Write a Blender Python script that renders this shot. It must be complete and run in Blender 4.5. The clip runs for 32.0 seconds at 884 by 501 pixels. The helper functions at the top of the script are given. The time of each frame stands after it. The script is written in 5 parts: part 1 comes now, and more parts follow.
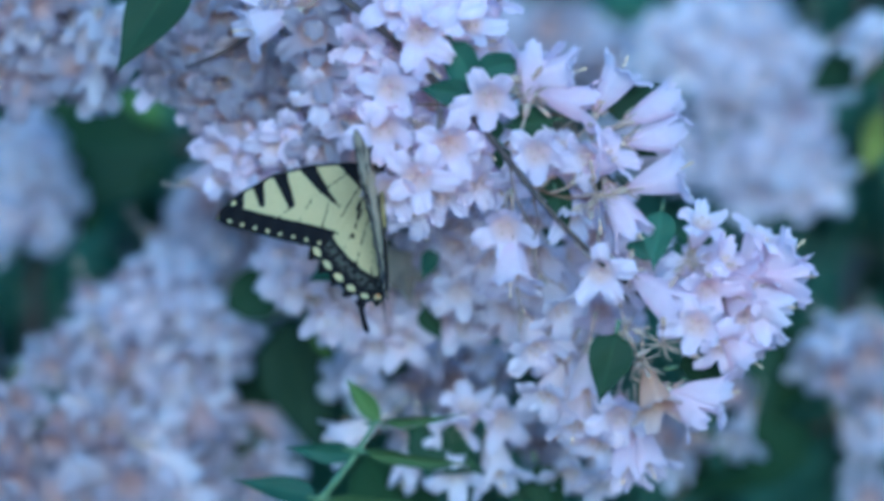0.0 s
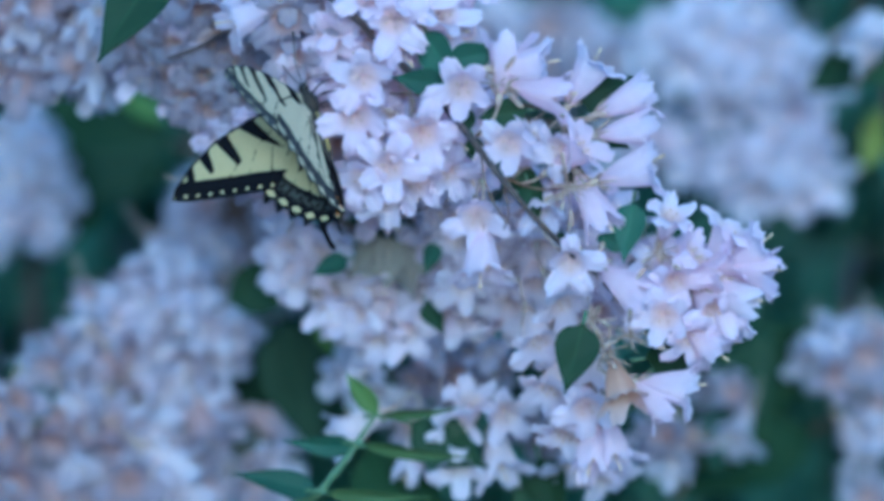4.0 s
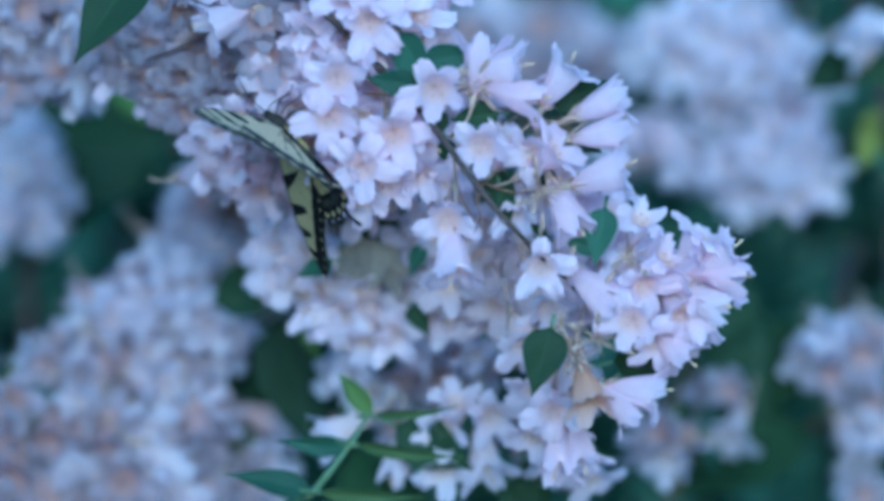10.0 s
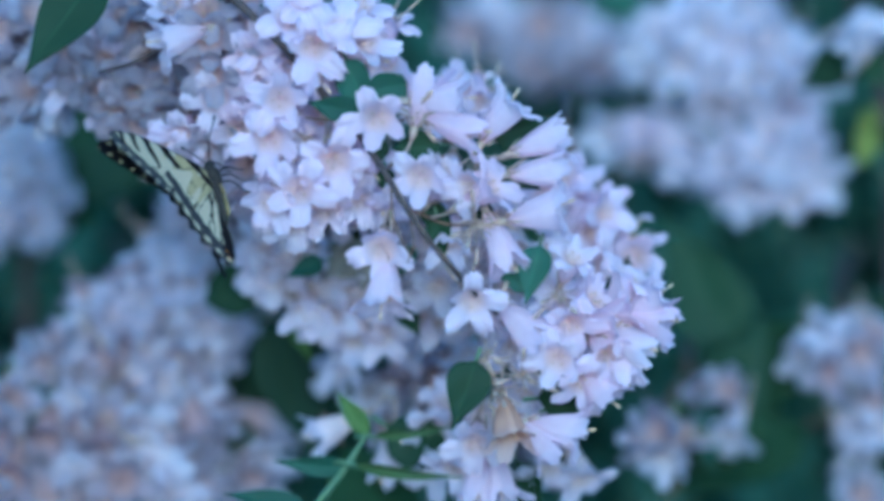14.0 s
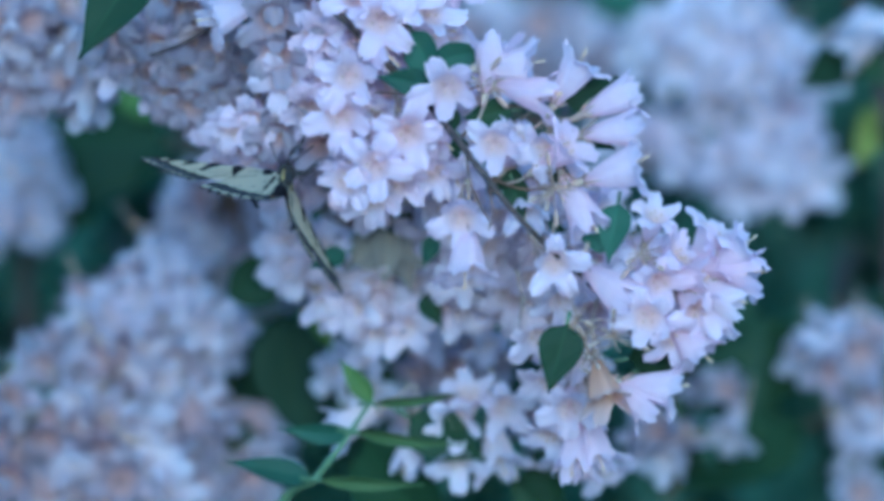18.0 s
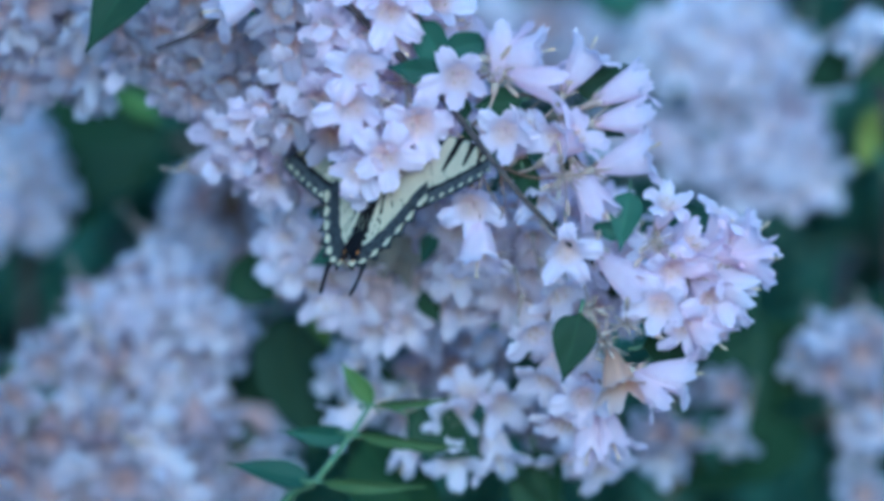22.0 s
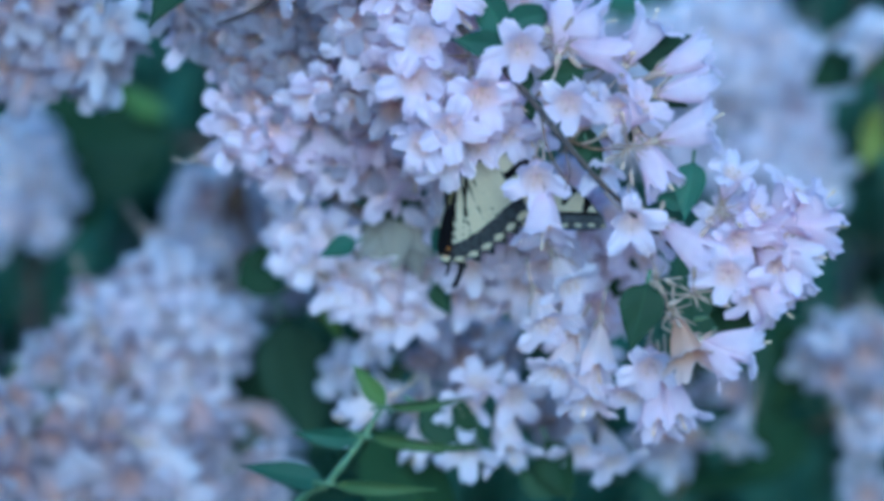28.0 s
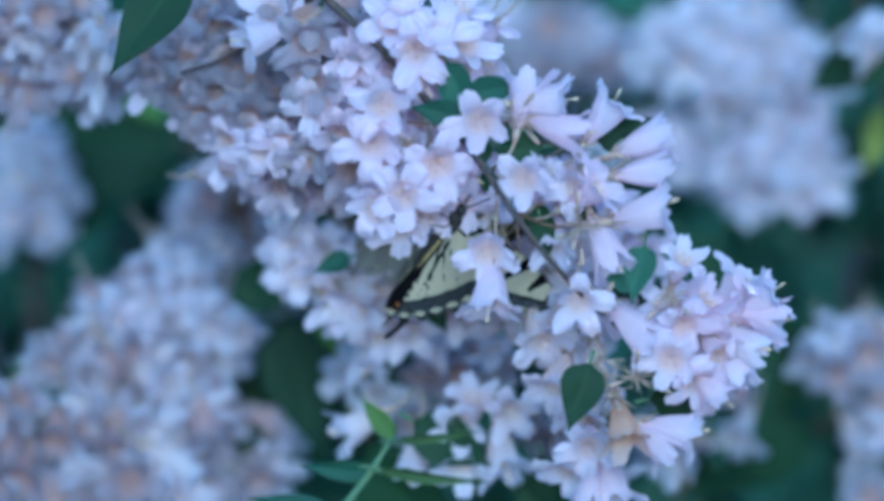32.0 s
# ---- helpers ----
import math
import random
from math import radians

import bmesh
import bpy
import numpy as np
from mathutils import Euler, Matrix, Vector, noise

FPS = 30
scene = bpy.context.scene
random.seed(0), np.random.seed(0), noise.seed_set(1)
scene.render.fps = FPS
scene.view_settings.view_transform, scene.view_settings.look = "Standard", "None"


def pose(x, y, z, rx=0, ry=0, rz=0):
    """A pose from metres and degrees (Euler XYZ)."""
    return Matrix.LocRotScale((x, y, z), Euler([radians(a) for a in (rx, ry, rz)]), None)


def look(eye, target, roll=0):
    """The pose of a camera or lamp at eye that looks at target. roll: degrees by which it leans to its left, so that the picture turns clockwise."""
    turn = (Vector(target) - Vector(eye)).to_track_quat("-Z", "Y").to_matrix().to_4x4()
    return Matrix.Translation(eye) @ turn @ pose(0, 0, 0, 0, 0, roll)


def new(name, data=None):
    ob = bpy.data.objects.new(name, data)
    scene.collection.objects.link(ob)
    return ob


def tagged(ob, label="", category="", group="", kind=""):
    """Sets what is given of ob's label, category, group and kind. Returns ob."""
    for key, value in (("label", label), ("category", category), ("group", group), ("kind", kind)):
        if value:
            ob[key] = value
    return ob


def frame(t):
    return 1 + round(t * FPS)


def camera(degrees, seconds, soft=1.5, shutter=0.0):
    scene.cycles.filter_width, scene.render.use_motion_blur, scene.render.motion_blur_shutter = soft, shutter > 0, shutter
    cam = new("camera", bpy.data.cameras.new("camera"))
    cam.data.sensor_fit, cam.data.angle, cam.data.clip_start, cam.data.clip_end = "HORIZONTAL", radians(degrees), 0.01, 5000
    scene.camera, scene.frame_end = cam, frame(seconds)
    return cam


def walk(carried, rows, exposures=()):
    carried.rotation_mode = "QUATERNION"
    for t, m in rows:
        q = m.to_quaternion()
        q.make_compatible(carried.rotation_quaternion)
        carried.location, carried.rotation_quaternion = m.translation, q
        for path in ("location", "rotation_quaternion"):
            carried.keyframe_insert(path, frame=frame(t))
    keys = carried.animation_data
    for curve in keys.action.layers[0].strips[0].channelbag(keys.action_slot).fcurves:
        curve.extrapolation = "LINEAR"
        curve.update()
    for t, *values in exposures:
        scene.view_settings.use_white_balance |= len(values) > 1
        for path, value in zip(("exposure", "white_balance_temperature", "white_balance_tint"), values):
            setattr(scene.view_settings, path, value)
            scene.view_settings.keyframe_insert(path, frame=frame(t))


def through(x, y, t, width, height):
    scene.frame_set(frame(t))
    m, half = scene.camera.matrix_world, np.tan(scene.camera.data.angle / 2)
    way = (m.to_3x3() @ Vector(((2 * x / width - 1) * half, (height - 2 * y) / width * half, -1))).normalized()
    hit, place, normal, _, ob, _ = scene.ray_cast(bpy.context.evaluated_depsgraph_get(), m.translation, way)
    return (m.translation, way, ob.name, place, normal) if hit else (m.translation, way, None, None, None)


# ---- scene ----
MM = 0.001
HOME = Vector((0.0, 0.0, 1.3))          # middle of the flowering branch

# ---- camera ----
cam = camera(10, 32.0, soft=4.2, shutter=0.4)
cam.data.dof.use_dof = True
cam.data.dof.focus_distance = 1.495
cam.data.dof.aperture_fstop = 5.2
EYE = (0.0, -1.5, 1.3)


def aim(dx, dz):
    """Camera pose that looks dx, dz millimetres beside the middle of the branch."""
    return look(EYE, (dx * MM, 0.0, 1.3 + dz * MM))


CAMERA_ROWS = [
    (0, -0, 0), (3, 0.38, -0.13), (6, 0.38, -0.38), (8, 0.88, -0.5), (9, 1.26, -0.63), (10, 1.63, -0.69), (11, 1.76, -0.82), (12, 2.51, -1),
    (13, 2.26, -1), (14, 2.13, -1.07), (16.5, 1.88, -1.13), (18, 2.39, -1.26), (19, 2.01, -1.26), (21, 1.76, -1), (23, 1.51, -0.88), (25, 1, -0.88),
    (27.5, 0.63, -0.82), (28, 0.5, -0.88), (30, -0, -1), (32, -0.25, -0.5),]
walk(cam, [(t, aim(dx, dz)) for t, dx, dz in CAMERA_ROWS],
     exposures=[(0.0, 1.28, 3565, -5.5), (32.0, 1.28, 3565, -5.5)])

# ---- world and sun ----
world = bpy.data.worlds.new("sky")
scene.world = world
world.use_nodes = True
wn = world.node_tree
sky = wn.nodes.new("ShaderNodeTexSky")
sky.sky_type = "NISHITA"
sky.sun_disc = False
sky.sun_elevation = radians(8)
sky.sun_rotation = radians(176)
wn.links.new(sky.outputs[0], wn.nodes["Background"].inputs[0])
wn.nodes["Background"].inputs[1].default_value = 0.1

sun = new("sun", bpy.data.lights.new("sun", "SUN"))
sun.data.energy = 1.1
sun.data.angle = radians(32)
sun.data.color = (1.0, 0.95, 0.88)
sun.matrix_world = look((0.2, -3.2, 1.76), (0, 0, 1.3))


# ---- materials ----
def material(name, rough=0.6):
    m = bpy.data.materials.new(name)
    m.use_nodes = True
    nt = m.node_tree
    b = nt.nodes["Principled BSDF"]
    b.inputs["Roughness"].default_value = rough
    return m, nt, b


def ramp(nt, fac, stops):
    r = nt.nodes.new("ShaderNodeValToRGB")
    els = r.color_ramp.elements
    while len(els) < len(stops):
        els.new(0.5)
    for e, (p, c) in zip(els, stops):
        e.position, e.color = p, (*c, 1)
    nt.links.new(fac, r.inputs[0])
    return r.outputs[0]


def mix(nt, fac, a, b, mode="MIX"):
    n = nt.nodes.new("ShaderNodeMix")
    n.data_type, n.blend_type = "RGBA", mode
    for sock, v in ((n.inputs[0], fac), (n.inputs[6], a), (n.inputs[7], b)):
        if isinstance(v, (int, float)):
            sock.default_value = v
        elif isinstance(v, tuple):
            sock.default_value = (*v, 1)
        else:
            nt.links.new(v, sock)
    return n.outputs[2]


def noise_of(nt, scale, detail=3, coord="Object"):
    tc = nt.nodes.new("ShaderNodeTexCoord")
    n = nt.nodes.new("ShaderNodeTexNoise")
    n.inputs["Scale"].default_value, n.inputs["Detail"].default_value = scale, detail
    nt.links.new(tc.outputs[coord], n.inputs["Vector"])
    return n.outputs["Fac"]


def attr(nt, name):
    a = nt.nodes.new("ShaderNodeAttribute")
    a.attribute_name = name
    return a.outputs["Fac"]


def bump(nt, b, height, strength, dist=0.0005):
    n = nt.nodes.new("ShaderNodeBump")
    n.inputs["Strength"].default_value, n.inputs["Distance"].default_value = strength, dist
    nt.links.new(height, n.inputs["Height"])
    nt.links.new(n.outputs[0], b.inputs["Normal"])


def thin(nt, b, colour, amount):
    """Lets light through a petal, leaf or wing."""
    tr = nt.nodes.new("ShaderNodeBsdfTranslucent")
    nt.links.new(colour, tr.inputs["Color"])
    ms = nt.nodes.new("ShaderNodeMixShader")
    ms.inputs[0].default_value = amount
    out = nt.nodes["Material Output"]
    nt.links.new(b.outputs[0], ms.inputs[1])
    nt.links.new(tr.outputs[0], ms.inputs[2])
    nt.links.new(ms.outputs[0], out.inputs["Surface"])


def petal_material(name, stops, pink):
    m, nt, b = material(name, 0.55)
    along = ramp(nt, attr(nt, "along"), stops)
    info = nt.nodes.new("ShaderNodeObjectInfo")
    tinted = mix(nt, 0.5, along, mix(nt, info.outputs["Random"], (0.99, 0.97, 0.99), pink), "MULTIPLY")
    streak = ramp(nt, noise_of(nt, 420, 4), [(0.3, (0.93, 0.90, 0.92)), (0.7, (1, 1, 1))])
    col = mix(nt, 0.6, tinted, streak, "MULTIPLY")
    nt.links.new(col, b.inputs["Base Color"])
    b.inputs["Specular IOR Level"].default_value = 0.25
    bump(nt, b, noise_of(nt, 900, 3), 0.15)
    thin(nt, b, col, 0.68)
    return m


WHITE = (0.96, 0.91, 0.955)
PETAL_IN = petal_material("petal_inside", [(0.0, (0.96, 0.80, 0.69)), (0.28, (0.96, 0.835, 0.765)), (0.48, (0.96, 0.885, 0.885)),
                                           (0.60, (0.96, 0.905, 0.935)), (1.0, WHITE)], (0.98, 0.89, 0.95))
PETAL_OUT = petal_material("petal_outside", [(0.0, (0.90, 0.74, 0.79)), (0.3, (0.95, 0.87, 0.92)), (0.7, (0.96, 0.905, 0.95)), (1.0, WHITE)],
                           (0.97, 0.86, 0.94))
PETAL_OLD = petal_material("petal_withered", [(0.0, (0.76, 0.54, 0.36)), (0.45, (0.83, 0.66, 0.52)), (0.65, (0.84, 0.73, 0.66)), (1.0, (0.87, 0.80, 0.79))],
                           (0.95, 0.85, 0.8))


def leaf_material(name, dark, light, rough=0.42, through=0.3):
    m, nt, b = material(name, rough)
    info = nt.nodes.new("ShaderNodeObjectInfo")
    base = mix(nt, noise_of(nt, 60, 4), dark, light)
    vein = ramp(nt, attr(nt, "vein"), [(0.0, (1.35, 1.35, 1.25)), (0.08, (1, 1, 1))])
    col = mix(nt, 1.0, base, vein, "MULTIPLY")
    shade = nt.nodes.new("ShaderNodeHueSaturation")
    nt.links.new(col, shade.inputs["Color"])
    mr = nt.nodes.new("ShaderNodeMapRange")
    mr.inputs[3].default_value, mr.inputs[4].default_value = 0.75, 1.25
    nt.links.new(info.outputs["Random"], mr.inputs[0])
    nt.links.new(mr.outputs[0], shade.inputs["Value"])
    nt.links.new(shade.outputs[0], b.inputs["Base Color"])
    b.inputs["Specular IOR Level"].default_value = 0.2
    bump(nt, b, attr(nt, "vein"), 0.4, 0.0008)
    thin(nt, b, shade.outputs[0], through)
    return m


LEAF_TOP = leaf_material("leaf_green", (0.026, 0.052, 0.020), (0.042, 0.080, 0.030), 0.6)
LEAF_TEAL = leaf_material("leaf_grey_green", (0.045, 0.095, 0.058), (0.065, 0.13, 0.080), 0.6)
LEAF_LIME = leaf_material("leaf_fresh_green", (0.10, 0.155, 0.05), (0.14, 0.20, 0.075), 0.6, 0.4)
LEAF_NEW = leaf_material("leaf_new_green", (0.13, 0.20, 0.045), (0.18, 0.26, 0.06), 0.55, 0.4)
LEAF_YELLOW = leaf_material("leaf_yellow", (0.24, 0.27, 0.04), (0.33, 0.36, 0.07), 0.5, 0.4)
LEAF_DRY = leaf_material("leaf_dry", (0.34, 0.32, 0.26), (0.46, 0.43, 0.36), 0.8, 0.2)
LEAF_DEEP = leaf_material("leaf_shaded_green", (0.024, 0.046, 0.022), (0.036, 0.066, 0.030), 0.7, 0.2)
LEAF_FAR = leaf_material("leaf_dark_green", (0.068, 0.128, 0.080), (0.118, 0.205, 0.132), 0.45, 0.25)


def plain_material(name, a, b2, scale, rough=0.7, strength=0.3):
    m, nt, b = material(name, rough)
    f = noise_of(nt, scale, 5)
    nt.links.new(mix(nt, ramp(nt, f, [(0.3, (0, 0, 0)), (0.7, (1, 1, 1))]), a, b2), b.inputs["Base Color"])
    bump(nt, b, f, strength, 0.0006)
    return m


BARK = plain_material("bark", (0.036, 0.026, 0.023), (0.10, 0.072, 0.058), 240, 0.8, 0.6)
TWIG = plain_material("young_twig", (0.14, 0.06, 0.045), (0.18, 0.13, 0.06), 180, 0.6, 0.4)
SEPAL = plain_material("sepal", (0.42, 0.24, 0.22), (0.36, 0.36, 0.22), 200, 0.6, 0.3)
ANTHER = plain_material("anther", (0.62, 0.46, 0.26), (0.74, 0.60, 0.40), 500, 0.7, 0.3)
STALK = plain_material("green_stalk", (0.10, 0.16, 0.07), (0.15, 0.21, 0.10), 150, 0.5, 0.2)
# ground out of view, kept pale to bounce light up into the flowers
SOIL = plain_material("soil", (0.13, 0.105, 0.075), (0.25, 0.21, 0.155), 14, 0.95, 0.8)


def wing_material(name, field, dust, clumps):
    m, nt, b = material(name, 0.6)
    ink = ramp(nt, attr(nt, "ink"), [(0.49, (0, 0, 0)), (0.52, (1, 1, 1))])
    ground = mix(nt, attr(nt, "flush"), field, (0.62, 0.24, 0.04))
    scales = ramp(nt, noise_of(nt, 1500, 3), [(0.3, (0.86, 0.86, 0.84)), (0.7, (1, 1, 1))])
    patch = ramp(nt, noise_of(nt, 700, 3), clumps)
    frosted = mix(nt, attr(nt, "frost"), (0, 0, 0), patch)
    col = mix(nt, ink, mix(nt, 1.0, ground, scales, "MULTIPLY"), mix(nt, frosted, (0.007, 0.006, 0.007), dust))
    nt.links.new(col, b.inputs["Base Color"])
    b.inputs["Specular IOR Level"].default_value = 0.12
    thin(nt, b, col, 0.3)
    return m


WING_TOP = wing_material("wing_upper", (0.56, 0.475, 0.235), (0.08, 0.078, 0.06), [(0.45, (0, 0, 0)), (0.58, (1, 1, 1))])
WING_UNDER = wing_material("wing_lower", (0.71, 0.63, 0.42), (0.12, 0.122, 0.122), [(0.25, (0.25, 0.25, 0.25)), (0.6, (1, 1, 1))])
FUR = plain_material("black_fur", (0.010, 0.009, 0.008), (0.045, 0.035, 0.022), 900, 0.9, 0.8)
FUR_YELLOW = plain_material("yellow_fur", (0.40, 0.32, 0.10), (0.18, 0.13, 0.04), 900, 0.9, 0.8)
CHITIN = plain_material("black_chitin", (0.008, 0.007, 0.007), (0.02, 0.016, 0.012), 900, 0.35, 0.2)


# ---- building helpers ----
def mesh_of(name, verts, faces, mats, index=None, attributes=None, smooth=True):
    me = bpy.data.meshes.new(name)
    me.from_pydata([tuple(v) for v in verts], [], faces)
    for m in mats:
        me.materials.append(m)
    if index is not None:
        me.polygons.foreach_set("material_index", index)
    if smooth:
        me.polygons.foreach_set("use_smooth", [True] * len(me.polygons))
    for key, values in (attributes or {}).items():
        me.attributes.new(key, "FLOAT", "POINT").data.foreach_set("value", values)
    me.update()
    return me


def part(name, me, parent, m=None, label=""):
    ob = new(name, me)
    ob.parent = parent
    if m is not None:
        ob.matrix_basis = m
    if label:
        ob["label"] = label
    return ob


class Shape:
    """Gathers vertices and faces of several pieces with their materials."""

    def __init__(self):
        self.v, self.f, self.i, self.a = [], [], [], {}

    def add(self, verts, faces, slot=0, **values):
        n = len(self.v)
        for key in set(self.a) | set(values):
            col = self.a.setdefault(key, [0.0] * n)
            col += list(values.get(key, [0.0] * len(verts)))
        self.v += [Vector(p) for p in verts]
        self.f += [[n + k for k in face] for face in faces]
        self.i += [slot] * len(faces)

    def mesh(self, name, mats, smooth=True):
        return mesh_of(name, self.v, self.f, mats, self.i, self.a, smooth)


def grid_faces(rows, cols, closed=False, flip=False):
    out = []
    for r in range(rows - 1):
        for c in range(cols if closed else cols - 1):
            d = (c + 1) % cols
            q = [r * cols + c, r * cols + d, (r + 1) * cols + d, (r + 1) * cols + c]
            out.append(q[::-1] if flip else q)
    return out


def tube(shape, points, radii, slot=0, sides=8):
    """A tapered round stem through points."""
    pts = [Vector(p) for p in points]
    rows = []
    for k, p in enumerate(pts):
        way = (pts[min(k + 1, len(pts) - 1)] - pts[max(k - 1, 0)]).normalized()
        side = way.cross(Vector((0.31, 0.87, 0.38))).normalized()
        up = side.cross(way)
        rows += [p + radii[k] * (math.cos(a) * side + math.sin(a) * up)
                 for a in (2 * math.pi * s / sides for s in range(sides))]
    n = len(pts)
    faces = grid_faces(n, sides, True)
    faces += [list(range(sides))[::-1], [(n - 1) * sides + s for s in range(sides)]]
    shape.add(rows, faces, slot)


def bent(points, steps=6):
    """A smooth line through a few points."""
    p = [Vector(q) for q in points]
    p = [2 * p[0] - p[1]] + p + [2 * p[-1] - p[-2]]
    out = []
    for k in range(1, len(p) - 2):
        for s in range(steps):
            t = s / steps
            out.append(0.5 * (2 * p[k] + (p[k + 1] - p[k - 1]) * t + (2 * p[k - 1] - 5 * p[k] + 4 * p[k + 1] - p[k + 2]) * t * t
                              + (3 * p[k] - p[k - 1] - 3 * p[k + 1] + p[k + 2]) * t ** 3))
    out.append(p[-2])
    return out


def facing(ang, tilt, roll=0):
    """Turn that points local +Z at the viewer's side (tilt 0) or towards ang degrees in the upright plane (tilt 90)."""
    a, t = radians(ang), radians(tilt)
    d = Vector((math.sin(t) * math.cos(a), -math.cos(t), math.sin(t) * math.sin(a)))
    return d.to_track_quat("Z", "Y").to_matrix().to_4x4() @ pose(0, 0, 0, 0, 0, roll)


# ---- flowers ----
def flower_mesh(name, seed, cols=45, open_=1.0, curl=0.5, width=1.0, old=False, fine=True):
    """A bell-shaped blossom with five lobes: mouth at the origin, opening towards +Z, calyx and stalk behind."""
    rng = random.Random(seed)
    shape = Shape()
    # radius and height from the stalk to the mouth, in millimetres
    bell = [(0.7, -14.5), (1.4, -12.6), (2.3, -10.4), (3.1, -8.0), (3.7, -5.6), (4.2, -3.3), (4.6, -1.3)]
    if not fine:
        bell = bell[::2]
    lobes = [(1.0 + rng.uniform(-0.2, 0.16)) * (0.88 if k in (0, 1) else 1.04) for k in range(5)]
    lift = [rng.uniform(-0.4, 0.4) for _ in range(5)]
    twist = [rng.uniform(-0.12, 0.12) for _ in range(5)]
    tip = [rng.uniform(1.3, 2.0) if seed % 2 else rng.uniform(1.6, 2.6) for _ in range(5)]
    steps = 6 if fine else 3
    for layer in (0, 1):
        grow = 0.0 if layer == 0 else 0.14
        verts, along = [], []
        # the throat's lining is raised well above the stalk, a shallow floor that catches light
        wall = bell if layer else [(0.25 + (r - 0.7) * 1.115, -5.4 + (z + 14.5) * 0.311) for r, z in bell]
        for k, (r, z) in enumerate(wall):
            for c in range(cols):
                a = 2 * math.pi * c / cols
                rr = (r * width + grow) * (1 + 0.05 * math.cos(5 * a))
                verts.append(Vector((rr * math.cos(a), rr * math.sin(a), z - grow)) * MM)
                along.append(0.55 * k / (len(bell) - 1))
        for s in range(1, steps + 1):
            t = s / steps
            for c in range(cols):
                a = 2 * math.pi * c / cols
                u = (5 * a / (2 * math.pi)) % 5
                k = int(u)
                x = (u - k - 0.5) * 2             # 0 on a lobe's middle, 1 in the notch
                body = max(0.0, 1 - abs(x) ** tip[k])
                reach = 6.6 * lobes[k] * (0.07 + 0.93 * body ** 0.7) * (1 - 0.05 * math.exp(-(x / 0.16) ** 2) + 0.07 * math.sin(21 * a + seed) + 0.03 * math.sin(37 * a))
                q = t * reach
                b = a - x * math.pi / 5 * 0.15 * t + twist[k] * t
                # lobes spread outwards, then roll back; their sides curl
                fold = open_ * (radians(42) + curl * t * radians(62)) + 1.5 * lift[k] * t
                rr = 4.6 * width + grow * (1 - t) + q * math.sin(fold)
                zz = -1.3 + q * math.cos(fold) - grow * (1 - t) + 0.7 * x * x * t * (1 if k % 2 else -0.6)
                wob = 0.5 * t * math.sin(3 * a + seed) + 0.55 * t * math.sin(13 * a + 2 * seed)
                verts.append(Vector((rr * math.cos(b), rr * math.sin(b), zz + wob)) * MM)
                along.append(0.55 + 0.45 * t)
        shape.add(verts, grid_faces(len(bell) + steps, cols, True, layer == 1), layer, along=along)
    # calyx: a bristly urn with five narrow sepals, and the stalk
    tube(shape, [Vector((0, 0, -19)) * MM, Vector((0, 0, -17)) * MM, Vector((0, 0, -15)) * MM, Vector((0, 0, -13.6)) * MM],
         [0.5 * MM, 1.1 * MM, 1.3 * MM, 0.9 * MM], 2, 7)
    for k in range(5):
        a = 2 * math.pi * k / 5 + 0.3
        tip = Vector((3.4 * math.cos(a), 3.4 * math.sin(a), -10.5 + rng.uniform(-1.5, 1))) * MM
        root = Vector((1.0 * math.cos(a), 1.0 * math.sin(a), -14.5)) * MM
        tube(shape, [root, (root + tip) / 2 + Vector((0, 0, -0.4)) * MM, tip], [0.5 * MM, 0.38 * MM, 0.08 * MM], 2, 5)
    tube(shape, bent([Vector((0, 0, -19)) * MM, Vector((0.6, 0.4, -22)) * MM, Vector((2, 1.5, -26)) * MM], 3), [0.45 * MM] * 7, 2, 5)
    if fine:
        for k in range(4):
            a = 2 * math.pi * k / 4 + 0.7
            tip = Vector((1.9 * math.cos(a), 1.9 * math.sin(a), -1.9)) * MM
            tube(shape, [Vector((0.5 * math.cos(a), 0.5 * math.sin(a), -5.2)) * MM, tip], [0.14 * MM, 0.14 * MM], 0, 4)
            tube(shape, [tip, tip + Vector((0.2, 0.3, 0.9)) * MM], [0.3 * MM, 0.22 * MM], 3, 5)
    if fine and open_ < 0.7:
        tube(shape, bent([(0, 0, -6 * MM), (0.6 * MM, 0.3 * MM, 0), (1.6 * MM, 0.6 * MM, 4.6 * MM)], 4), [0.2 * MM] * 7 + [0.42 * MM, 0.3 * MM], 3, 6)
    mats = [PETAL_OLD, PETAL_OLD, SEPAL, ANTHER] if old else [PETAL_IN, PETAL_OUT, SEPAL, ANTHER]
    return shape.mesh(name, mats)


NEAR = [flower_mesh("blossom", s, 60, o, c, w) for s, o, c, w in
        ((1, 1.0, 0.35, 1.0), (2, 1.12, 0.25, 0.95), (3, 0.9, 0.6, 1.05), (4, 1.2, 0.15, 1.0), (5, 0.82, 0.5, 0.95), (6, 1.05, 0.5, 1.1))]
SLIM = [flower_mesh("blossom_half_open", s, 60, o, c, w) for s, o, c, w in ((11, 0.5, 0.5, 1.08), (12, 0.65, 0.7, 1.12), (13, 0.38, 1.0, 1.02))]
OLD = [flower_mesh("blossom_withered", 21, 60, 0.7, 0.2, 1.15, True)]
# dulled lilac petals: the shade on these sprays is put into the colour
PETAL_SHADED = petal_material("petal_shaded_lilac", [(0.0, (0.76, 0.55, 0.45)), (0.35, (0.76, 0.62, 0.58)), (0.6, (0.63, 0.58, 0.62)), (1.0, (0.62, 0.60, 0.65))], (0.95, 0.84, 0.87))
